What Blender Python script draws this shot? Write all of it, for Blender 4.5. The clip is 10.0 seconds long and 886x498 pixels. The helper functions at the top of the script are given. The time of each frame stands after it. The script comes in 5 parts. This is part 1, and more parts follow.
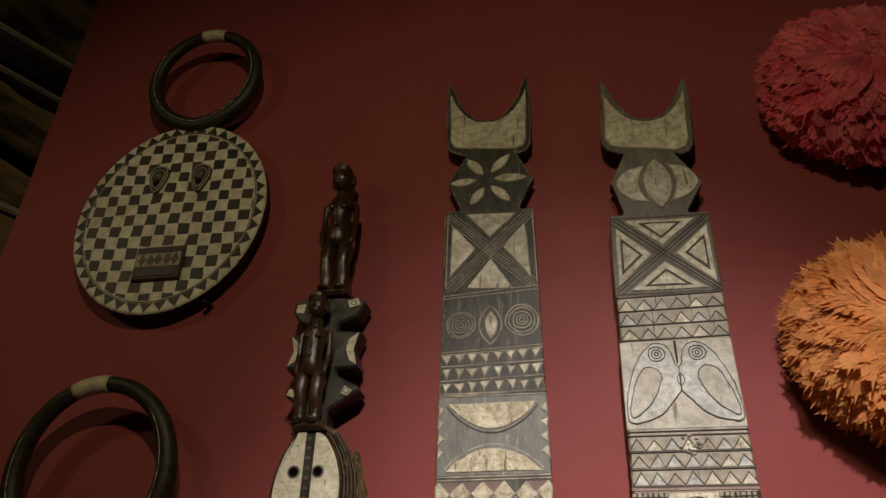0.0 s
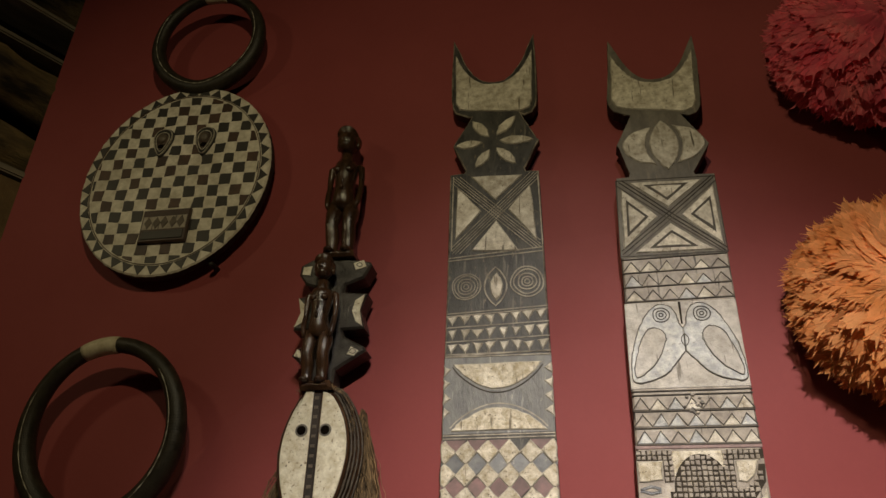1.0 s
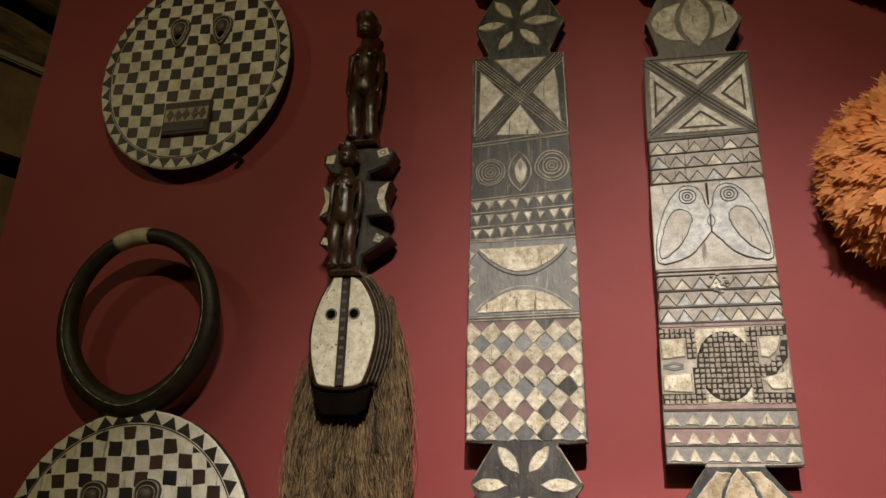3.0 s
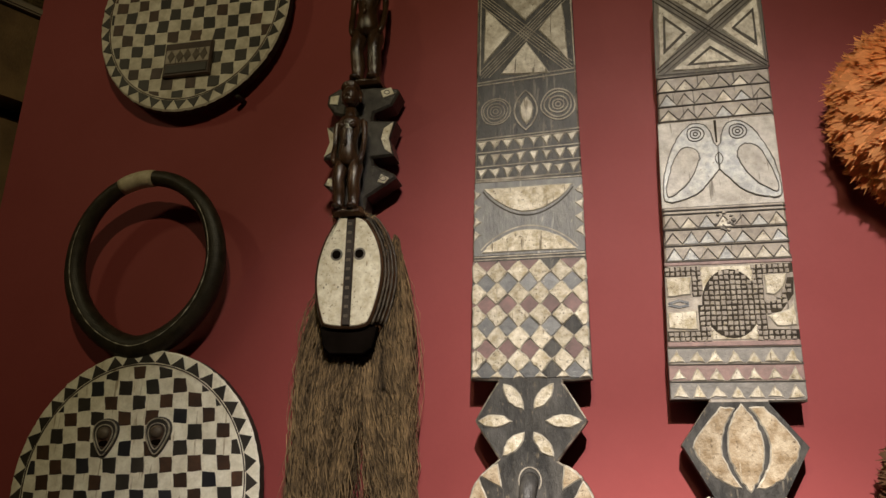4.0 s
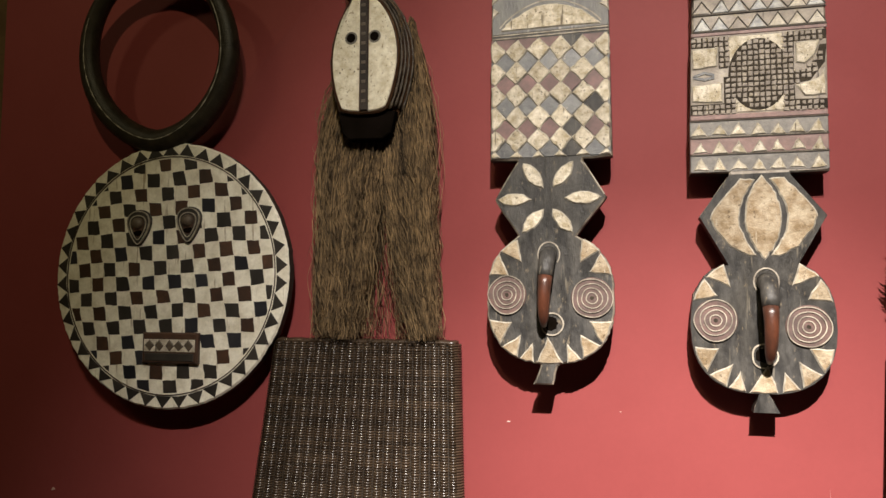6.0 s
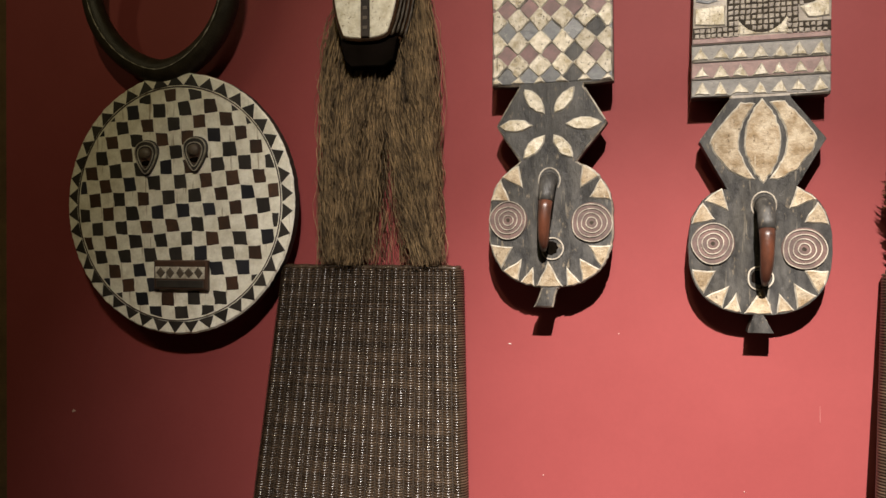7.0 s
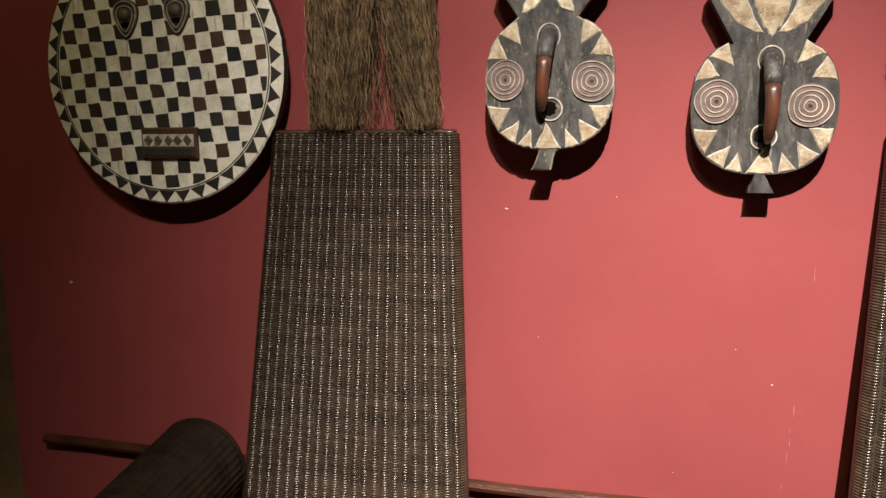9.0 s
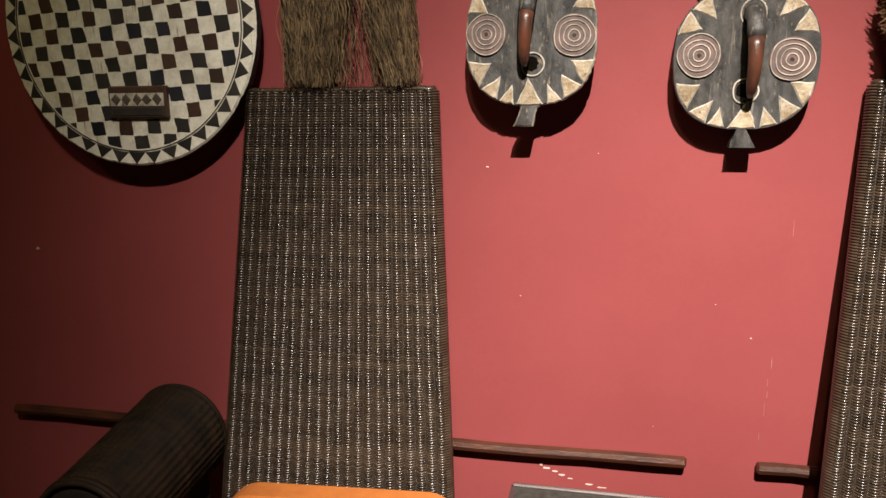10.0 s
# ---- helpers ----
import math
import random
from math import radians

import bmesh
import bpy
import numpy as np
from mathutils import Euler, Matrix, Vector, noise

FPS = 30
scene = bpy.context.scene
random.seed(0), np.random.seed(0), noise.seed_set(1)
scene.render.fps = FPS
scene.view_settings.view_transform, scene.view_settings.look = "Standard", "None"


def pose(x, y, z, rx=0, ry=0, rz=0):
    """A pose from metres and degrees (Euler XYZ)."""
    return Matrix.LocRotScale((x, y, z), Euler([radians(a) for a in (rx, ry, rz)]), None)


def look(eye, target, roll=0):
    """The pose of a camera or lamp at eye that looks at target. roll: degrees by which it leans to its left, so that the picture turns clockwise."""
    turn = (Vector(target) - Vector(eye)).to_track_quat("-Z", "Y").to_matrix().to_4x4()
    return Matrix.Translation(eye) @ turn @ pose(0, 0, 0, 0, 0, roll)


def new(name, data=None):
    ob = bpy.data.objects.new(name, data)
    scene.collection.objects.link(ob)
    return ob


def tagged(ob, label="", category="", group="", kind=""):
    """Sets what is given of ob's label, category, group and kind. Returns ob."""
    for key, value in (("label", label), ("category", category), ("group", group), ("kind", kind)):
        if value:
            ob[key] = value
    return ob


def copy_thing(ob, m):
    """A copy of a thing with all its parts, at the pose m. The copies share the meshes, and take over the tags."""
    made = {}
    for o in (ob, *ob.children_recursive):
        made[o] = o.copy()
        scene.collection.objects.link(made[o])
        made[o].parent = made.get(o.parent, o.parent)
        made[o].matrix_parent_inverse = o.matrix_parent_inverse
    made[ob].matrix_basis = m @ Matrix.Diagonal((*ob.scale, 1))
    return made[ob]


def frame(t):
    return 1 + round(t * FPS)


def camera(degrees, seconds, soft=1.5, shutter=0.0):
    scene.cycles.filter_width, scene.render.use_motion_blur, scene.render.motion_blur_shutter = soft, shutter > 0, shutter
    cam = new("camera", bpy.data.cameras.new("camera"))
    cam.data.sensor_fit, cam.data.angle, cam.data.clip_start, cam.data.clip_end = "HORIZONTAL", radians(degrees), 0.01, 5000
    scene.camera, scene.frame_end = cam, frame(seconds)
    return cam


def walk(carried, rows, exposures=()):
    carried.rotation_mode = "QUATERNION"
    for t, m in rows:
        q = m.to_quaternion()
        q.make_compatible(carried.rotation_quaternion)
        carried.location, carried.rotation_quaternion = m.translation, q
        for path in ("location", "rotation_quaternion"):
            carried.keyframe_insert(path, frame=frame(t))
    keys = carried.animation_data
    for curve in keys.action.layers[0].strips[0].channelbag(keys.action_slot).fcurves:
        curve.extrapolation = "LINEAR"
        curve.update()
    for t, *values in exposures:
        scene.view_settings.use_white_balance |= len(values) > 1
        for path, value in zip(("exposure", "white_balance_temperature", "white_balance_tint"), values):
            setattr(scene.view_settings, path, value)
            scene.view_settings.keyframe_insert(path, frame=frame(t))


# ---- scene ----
cam = camera(61.1, 10.0)
PATH = [
    (0, (0.334, -0.46, 1.704), (0.018, 1.221, 2.74), 1.5),
    (0.5, (0.336, -0.467, 1.706), (0.014, 1.23, 2.713), 1.5),
    (1, (0.329, -0.455, 1.688), (-0.003, 1.267, 2.65), 1.6),
    (1.5, (0.327, -0.454, 1.684), (-0.023, 1.304, 2.572), 1.4),
    (2, (0.326, -0.447, 1.673), (-0.041, 1.337, 2.499), 1.4),
    (2.5, (0.325, -0.443, 1.663), (-0.065, 1.362, 2.431), 1.4),
    (4, (0.323, -0.423, 1.624), (-0.107, 1.435, 2.225), 1.3),
    (4.5, (0.324, -0.408, 1.6), (-0.116, 1.479, 2.098), 1.1),
    (5, (0.319, -0.396, 1.572), (-0.138, 1.516, 1.94), 0.9),
    (5.5, (0.324, -0.391, 1.545), (-0.16, 1.534, 1.791), 0.5),
    (7, (0.358, -0.424, 1.485), (-0.176, 1.503, 1.474), 0.1),
    (7.5, (0.368, -0.425, 1.474), (-0.168, 1.5, 1.382), -0.3),
    (8, (0.367, -0.418, 1.456), (-0.171, 1.501, 1.285), -0.4),
    (8.5, (0.36, -0.408, 1.436), (-0.17, 1.505, 1.194), -0.4),
    (9, (0.349, -0.4, 1.426), (-0.166, 1.508, 1.118), -0.3),
    (9.5, (0.333, -0.398, 1.417), (-0.15, 1.509, 1.057), -0.2),
    (10, (0.31, -0.392, 1.406), (-0.116, 1.522, 1.009), -0.6),
]
walk(cam, [(t, look(eye, target, roll)) for t, eye, target, roll in PATH],
     exposures=[(0, -0.14), (0.5, -0.1), (1.5, 0.0), (2.5, 0.08), (5.5, 0.08), (7.5, 0.05), (9.5, 0.0), (10, -0.03)])

# ---- light ----
scene.view_settings.exposure = 0.0
world = bpy.data.worlds.new("world")
scene.world = world
world.use_nodes = True
world.node_tree.nodes["Background"].inputs[0].default_value = (0.9, 0.75, 0.6, 1)
world.node_tree.nodes["Background"].inputs[1].default_value = 0.02


def spot(name, eye, target, watts, degrees, blend, size, colour):
    data = bpy.data.lights.new(name, "SPOT")
    data.energy, data.spot_size, data.spot_blend, data.shadow_soft_size, data.color = watts, radians(degrees), blend, size, colour
    ob = new(name, data)
    ob.matrix_world = look(eye, target)
    return ob


# a reflector lamp (hot centre, spill and an upper lobe) and a wide track lamp
LAMP, WARM = (1.0, 0.92, 0.86), (1.0, 0.86, 0.50)
spot("spotlight_beam", (0.70, -1.88, 4.16), (0.45, 1.45, 0.285), 2257, 30.2, 1.0, 0.02, LAMP)
spot("spotlight_spill", (0.70, -1.88, 4.16), (0.66, 1.45, 0.422), 860, 54.2, 1.0, 0.02, LAMP)
spot("spotlight_lobe", (0.70, -1.88, 4.16), (0.387, 1.45, 1.787), 253, 39.1, 1.0, 0.02, LAMP)
spot("spotlight_wide", (0.22, -1.44, 3.69), (0.367, 1.45, 1.32), 86, 139, 0.88, 0.03, WARM)
# a weaker lamp of the same track, beside the clay wall
spot("spotlight_side", (-2.3, -0.7, 3.7), (-0.9, 1.45, 2.0), 21, 100, 1.0, 0.12, WARM)

# ---- materials ----
WALL = 1.45


def material(name, base, second, rough=0.6, scale=18.0, bump=0.15, metal=0.0, rand=0.12, wear=None, wear_at=0.62,
             stretch=(1, 1, 1), fine=140.0, spec=0.5, island=False, bump_dist=0.002, amount=1.0, speckle=1.0, stain=0.0, scratch=None):
    m = bpy.data.materials.new(name)
    m.use_nodes = True
    nt = m.node_tree
    N, L = nt.nodes, nt.links
    bsdf = N["Principled BSDF"]
    tc = N.new("ShaderNodeTexCoord")
    mp = N.new("ShaderNodeMapping")
    mp.inputs["Scale"].default_value = stretch
    L.new(tc.outputs["Object"], mp.inputs["Vector"])

    def tex(sc, det, rgh=0.6):
        n = N.new("ShaderNodeTexNoise")
        n.inputs["Scale"].default_value, n.inputs["Detail"].default_value, n.inputs["Roughness"].default_value = sc, det, rgh
        L.new(mp.outputs[0], n.inputs["Vector"])
        return n

    def ramp(src, a, b):
        r = N.new("ShaderNodeMapRange")
        r.inputs["From Min"].default_value, r.inputs["From Max"].default_value = a, b
        L.new(src, r.inputs["Value"])
        return r.outputs["Result"]

    def mix(fac, a, b, mode="MIX"):
        x = N.new("ShaderNodeMix")
        x.data_type, x.blend_type = "RGBA", mode
        for sock, v in ((x.inputs[0], fac), (x.inputs[6], a), (x.inputs[7], b)):
            if isinstance(v, (int, float)):
                sock.default_value = v
            elif isinstance(v, tuple):
                sock.default_value = (*v, 1)
            else:
                L.new(v, sock)
        return x.outputs[2]

    big, small = tex(scale, 4), tex(fine, 6, 0.7)
    blotch = ramp(big.outputs["Fac"], 0.36, 0.66)
    if amount < 1:
        scaled = N.new("ShaderNodeMath")
        scaled.operation = "MULTIPLY"
        scaled.inputs[1].default_value = amount
        L.new(blotch, scaled.inputs[0])
        blotch = scaled.outputs[0]
    col = mix(blotch, base, second)
    if wear:
        worn = tex(scale * 2.3, 8, 0.72)
        col = mix(ramp(worn.outputs["Fac"], wear_at, wear_at + 0.07), col, wear)
    if scratch:
        sm = N.new("ShaderNodeMapping")
        sm.inputs["Scale"].default_value = (95, 95, 9)
        sm.inputs["Rotation"].default_value = (0, 0.12, 0)
        L.new(tc.outputs["Object"], sm.inputs["Vector"])
        sn = N.new("ShaderNodeTexNoise")
        sn.inputs["Scale"].default_value, sn.inputs["Detail"].default_value = 1.0, 5
        L.new(sm.outputs[0], sn.inputs["Vector"])
        col = mix(ramp(sn.outputs["Fac"], 0.64, 0.70), col, scratch)
    if stain:
        patch = tex(11.0, 3, 0.55)
        col = mix(1.0, col, mix(ramp(patch.outputs["Fac"], 0.32, 0.68), (1 - stain, 1 - stain * 1.1, 1 - stain * 1.3), (1 + stain * 0.45,) * 3), "MULTIPLY")
    if island:
        rnd = N.new("ShaderNodeNewGeometry").outputs["Random Per Island"]
    else:
        rnd = N.new("ShaderNodeObjectInfo").outputs["Random"]
    hsv = N.new("ShaderNodeHueSaturation")
    vr = N.new("ShaderNodeMapRange")
    vr.inputs["To Min"].default_value, vr.inputs["To Max"].default_value = 1 - rand, 1 + rand
    L.new(rnd, vr.inputs["Value"])
    L.new(vr.outputs["Result"], hsv.inputs["Value"])
    L.new(col, hsv.inputs["Color"])
    grain = mix(ramp(small.outputs["Fac"], 0.3, 0.75), (1 - 0.14 * speckle,) * 3, (1 + 0.08 * speckle,) * 3)
    L.new(mix(1.0, hsv.outputs[0], grain, "MULTIPLY"), bsdf.inputs["Base Color"])
    rr = N.new("ShaderNodeMapRange")
    rr.inputs["To Min"].default_value, rr.inputs["To Max"].default_value = max(0.05, rough - 0.1), min(1.0, rough + 0.12)
    L.new(big.outputs["Fac"], rr.inputs["Value"])
    L.new(rr.outputs["Result"], bsdf.inputs["Roughness"])
    bsdf.inputs["Metallic"].default_value = metal
    bsdf.inputs["Specular IOR Level"].default_value = spec
    bp = N.new("ShaderNodeBump")
    bp.inputs["Strength"].default_value, bp.inputs["Distance"].default_value = bump, bump_dist
    both = N.new("ShaderNodeMath")
    L.new(big.outputs["Fac"], both.inputs[0])
    L.new(small.outputs["Fac"], both.inputs[1])
    L.new(both.outputs[0], bp.inputs["Height"])
    L.new(bp.outputs[0], bsdf.inputs["Normal"])
    return m


M_WALL = material("red_wall_paint", (0.24, 0.051, 0.050), (0.214, 0.043, 0.042), 0.6, 1.6, 0.06, rand=0.0, fine=90, spec=0.18, speckle=0.25)
M_CHIP = material("bare_plaster_chip", (0.7, 0.52, 0.46), (0.5, 0.3, 0.26), 0.9)
M_CLAY = material("brown_clay_plaster", (0.19, 0.12, 0.05), (0.1, 0.06, 0.025), 0.95, 5, 0.6, rand=0.1, bump_dist=0.01)
M_LOG = material("rough_bark_log", (0.34, 0.23, 0.09), (0.025, 0.017, 0.008), 0.95, 9, 1.0, rand=0.3, stretch=(1, 0.25, 1), bump_dist=0.02)
M_LEDGE = material("pale_weathered_board", (0.26, 0.22, 0.16), (0.12, 0.10, 0.07), 0.8, 12, stretch=(1, 0.2, 1))
M_FLOOR = material("dark_wood_floor", (0.12, 0.07, 0.04), (0.07, 0.04, 0.025), 0.5, 4, rand=0.0)
M_CEIL = material("dark_ceiling", (0.1, 0.07, 0.05), (0.06, 0.045, 0.03), 0.9, 4, rand=0.0)
M_CREAM = material("worn_cream_paint", (0.74, 0.68, 0.565), (0.40, 0.335, 0.22), 0.6, 55, 1.0, spec=0.3, wear=(0.1, 0.08, 0.05), wear_at=0.57, rand=0.14, bump_dist=0.003, stain=0.2, scratch=(0.16, 0.13, 0.09))
M_OCHRE = material("ochre_stained_cream_paint", (0.45, 0.375, 0.27), (0.24, 0.17, 0.095), 0.6, 40, 1.0, spec=0.3, wear=(0.1, 0.07, 0.04), wear_at=0.58, rand=0.14, bump_dist=0.003, stain=0.22, scratch=(0.5, 0.45, 0.36))
M_CREAM_GREY = material("dirty_cream_paint", (0.76, 0.71, 0.61), (0.41, 0.36, 0.285), 0.6, 45, 1.0, spec=0.25, wear=(0.09, 0.075, 0.055), wear_at=0.6, rand=0.14, bump_dist=0.003, stain=0.22, scratch=(0.15, 0.125, 0.09))
M_DARK = material("dark_grey_wood_paint", (0.025, 0.024, 0.023), (0.075, 0.071, 0.065), 0.42, 34, 1.0, spec=0.3, wear=(0.17, 0.14, 0.1), wear_at=0.59, stretch=(1, 1, 0.4), rand=0.05, stain=0.3, scratch=(0.15, 0.135, 0.11))
M_WORN = material("rubbed_board_edge", (0.06, 0.05, 0.04), (0.36, 0.31, 0.24), 0.6, 26, 0.6, rand=0.05)
M_SIDE = material("blackened_plank_edge", (0.018, 0.014, 0.011), (0.04, 0.03, 0.023), 0.6, 20, 0.5, spec=0.25)
M_TAUPE = material("taupe_wood_paint", (0.40, 0.355, 0.30), (0.25, 0.215, 0.185), 0.45, 34, 0.6, spec=0.3, wear=(0.34, 0.29, 0.2), wear_at=0.57, rand=0.05, stain=0.25, scratch=(0.1, 0.085, 0.07))
M_FRAME = material("grey_brown_frame_paint", (0.115, 0.102, 0.086), (0.185, 0.165, 0.138), 0.5, 40, 0.8, spec=0.3, wear=(0.22, 0.18, 0.12), wear_at=0.62, stretch=(1, 1, 0.5), rand=0.05, stain=0.25, scratch=(0.2, 0.17, 0.13))
M_RIM = material("grey_brown_wood_rim", (0.105, 0.078, 0.052), (0.06, 0.045, 0.032), 0.5, 40, 0.6, wear=(0.2, 0.16, 0.11), wear_at=0.63)
M_GREYBAND = material("taupe_grey_band_paint", (0.16, 0.148, 0.132), (0.24, 0.22, 0.195), 0.45, 44, 0.7, wear=(0.07, 0.06, 0.05), wear_at=0.6)
M_REDBAND = material("dusty_red_band_paint", (0.27, 0.165, 0.145), (0.19, 0.125, 0.11), 0.5, 44, 0.6, wear=(0.3, 0.24, 0.19), wear_at=0.62)
M_INCISED = material("incised_brown_line", (0.062, 0.053, 0.043), (0.10, 0.087, 0.071), 0.7, 40, rand=0.05, spec=0.2)
M_LILAC = material("grey_lilac_ground_paint", (0.58, 0.545, 0.495), (0.40, 0.37, 0.335), 0.45, 36, 0.9, spec=0.4, wear=(0.2, 0.17, 0.14), wear_at=0.62, rand=0.08, stain=0.25, scratch=(0.2, 0.18, 0.15), bump_dist=0.003)
M_LINE = material("chalk_white_line", (0.44, 0.39, 0.31), (0.19, 0.16, 0.125), 0.7, 40, rand=0.1)
# pale edges: chipped paint, with the light caught by groove edges painted in
M_EDGE = material("chipped_and_lit_edge", (0.46, 0.42, 0.34), (0.22, 0.19, 0.145), 0.7, 60, rand=0.1)
M_GROOVE = material("dark_groove", (0.028, 0.022, 0.016), (0.05, 0.04, 0.028), 0.8, 40, rand=0.05, spec=0.15)
M_REDBROWN = material("faded_red_brown_paint", (0.19, 0.105, 0.098), (0.125, 0.082, 0.075), 0.6, 40, 0.3, wear=(0.3, 0.24, 0.18), wear_at=0.66, rand=0.2)
M_EYEBROWN = material("worn_brown_eye_paint", (0.135, 0.078, 0.066), (0.085, 0.056, 0.048), 0.6, 40, 0.6, wear=(0.3, 0.24, 0.18), wear_at=0.64, rand=0.15, stain=0.2)
# blue-grey paint of the second plank, its colour lightened for the sheen on it
M_SILVER = material("grey_paint_with_sheen", (0.27, 0.28, 0.285), (0.50, 0.495, 0.46), 0.36, 60, 0.8, wear=(0.15, 0.13, 0.1), wear_at=0.6, rand=0.15, stain=0.3, spec=0.6)
M_BLUEGREY = material("blue_grey_paint", (0.085, 0.088, 0.092), (0.16, 0.16, 0.155), 0.36, 40, 0.6, wear=(0.36, 0.33, 0.27), wear_at=0.62, rand=0.3)
M_WHITE = material("chalky_white_paint", (0.82, 0.785, 0.68), (0.64, 0.595, 0.485), 0.6, 30, 0.35, wear=(0.36, 0.3, 0.2), wear_at=0.68, rand=0.04, stain=0.12, scratch=(0.4, 0.34, 0.25))
# the white of the upper disc, with the dim light up there mixed in
M_WHITE_DIMMED = material("dimmed_white_paint", (0.68, 0.63, 0.54), (0.48, 0.43, 0.345), 0.6, 34, 0.4, wear=(0.25, 0.2, 0.13), wear_at=0.66, rand=0.04, stain=0.15)
M_FACE = material("stained_white_paint", (0.7, 0.66, 0.53), (0.5, 0.44, 0.31), 0.6, 48, 0.6, wear=(0.16, 0.115, 0.06), wear_at=0.575, rand=0.04, stain=0.15)
M_SCRATCH = material("pale_scratch", (0.48, 0.22, 0.2), (0.34, 0.12, 0.11), 0.9)
M_SQ = [material("black_check_paint", (0.02, 0.017, 0.014), (0.033, 0.027, 0.022), 0.5, 24, rand=0.3),
        material("brown_check_paint", (0.062, 0.030, 0.017), (0.034, 0.018, 0.011), 0.5, 24, rand=0.3),
        material("navy_check_paint", (0.014, 0.0145, 0.019), (0.022, 0.021, 0.025), 0.45, 24, rand=0.3)]
M_HORN = material("ridged_black_horn", (0.016, 0.013, 0.008), (0.034, 0.027, 0.017), 0.42, 40, 0.5, spec=0.3, rand=0.05, fine=220)
# pale colour that paints the glint along the horn's keel
M_KEEL_GLINT = material("painted_keel_glint", (0.52, 0.49, 0.41), (0.16, 0.14, 0.10), 0.25, 70, 0.4, rand=0.1)
M_BAND = material("bone_coloured_band", (0.5, 0.44, 0.32), (0.36, 0.3, 0.2), 0.55, 30, wear=(0.2, 0.15, 0.09), wear_at=0.66)
M_FIG = material("polished_dark_wood", (0.026, 0.013, 0.0065), (0.062, 0.031, 0.015), 0.21, 30, 0.7, rand=0.05, stretch=(1, 1, 0.4))
M_SLATE = material("slate_grey_paint", (0.095, 0.095, 0.094), (0.175, 0.172, 0.162), 0.4, 30, 0.8, spec=0.4, wear=(0.3, 0.28, 0.24), wear_at=0.62, stretch=(1, 1, 0.35), rand=0.05, stain=0.3, scratch=(0.3, 0.29, 0.26))
M_LUG = material("grey_black_lug_paint", (0.028, 0.024, 0.020), (0.055, 0.048, 0.041), 0.3, 40, 0.6, spec=0.4, stain=0.25)
M_CORD = material("dark_plaited_cord", (0.03, 0.022, 0.014), (0.075, 0.055, 0.034), 0.5, 120, 0.8, spec=0.4, rand=0.1)
# near-black colour that stands in for the shade inside holes and gaps
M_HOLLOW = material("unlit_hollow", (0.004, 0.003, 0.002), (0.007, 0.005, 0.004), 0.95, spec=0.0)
M_RAFFIA = material("dry_raffia_fibre", (0.22, 0.148, 0.074), (0.082, 0.054, 0.027), 0.6, 30, 0.1, island=True, rand=0.85)
M_BEAK = material("polished_red_brown_wood", (0.1, 0.034, 0.018), (0.04, 0.018, 0.012), 0.33, 30, 0.5, stretch=(1, 1, 0.5))
M_WICKER = material("dark_woven_rattan", (0.028, 0.0175, 0.010), (0.055, 0.035, 0.020), 0.27, 30, 0.3, island=True, rand=0.35, spec=1.0)
M_BINDING = material("brown_rattan_binding", (0.04, 0.024, 0.014), (0.065, 0.04, 0.024), 0.45, 22, 0.3, island=True, rand=0.2, spec=0.5)
# bolster rattan: the chair's weave again, with the shade there put into its colour
M_WICKER_SHADED = material("shaded_rattan_weave", (0.011, 0.007, 0.004), (0.022, 0.013, 0.007), 0.6, 22, 0.4, island=True, rand=0.3, spec=0.1)
# stakes and core: the shade between the strands is put into their dark colour
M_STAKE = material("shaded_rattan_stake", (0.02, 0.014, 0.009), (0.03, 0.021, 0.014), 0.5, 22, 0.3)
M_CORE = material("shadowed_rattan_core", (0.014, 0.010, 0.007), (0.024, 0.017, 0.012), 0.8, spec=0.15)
M_BAR = material("dark_red_wood_bar", (0.07, 0.022, 0.010), (0.03, 0.011, 0.006), 0.4, 26, 0.8, stretch=(0.3, 1, 1), spec=0.3)
M_ORANGE = material("orange_fabric", (0.5, 0.15, 0.022), (0.44, 0.125, 0.018), 0.85, 30, 0.3, fine=400)
M_METAL = material("brushed_steel_rim", (0.3, 0.27, 0.26), (0.24, 0.22, 0.21), 0.45, 30, metal=1.0, stretch=(0.1, 1, 1))
M_MESH = material("dark_woven_table_top", (0.022, 0.02, 0.017), (0.045, 0.04, 0.033), 0.7, 90, spec=0.2)
M_FPINK = material("crimson_pink_feathers", (0.78, 0.12, 0.18), (0.86, 0.25, 0.27), 0.85, 9, 0.1, island=True, rand=0.25, spec=0.2)
M_FORANGE = material("orange_feathers", (0.80, 0.38, 0.15), (0.66, 0.25, 0.07), 0.85, 9, 0.1, island=True, rand=0.2, spec=0.2)
M_FTAN = material("tan_brown_feathers", (0.26, 0.155, 0.075), (0.08, 0.026, 0.015), 0.85, 9, 0.1, island=True, rand=0.4, spec=0.2)


def let_light_through(m, share):
    """Thin vanes: a share of the light passes through, tinted by the vane."""
    nt = m.node_tree
    bsdf, out = nt.nodes["Principled BSDF"], nt.nodes["Material Output"]
    tr, mx = nt.nodes.new("ShaderNodeBsdfTranslucent"), nt.nodes.new("ShaderNodeMixShader")
    nt.links.new(bsdf.inputs["Base Color"].links[0].from_socket, tr.inputs["Color"])
    mx.inputs[0].default_value = share
    nt.links.new(bsdf.outputs[0], mx.inputs[1])
    nt.links.new(tr.outputs[0], mx.inputs[2])
    nt.links.new(mx.outputs[0], out.inputs["Surface"])


for m in (M_FPINK, M_FORANGE, M_FTAN):
    let_light_through(m, 0.5)


# ---- building helpers ----
def root_place(ob):
    while ob.parent:
        ob = ob.parent
    return Vector(ob.location)


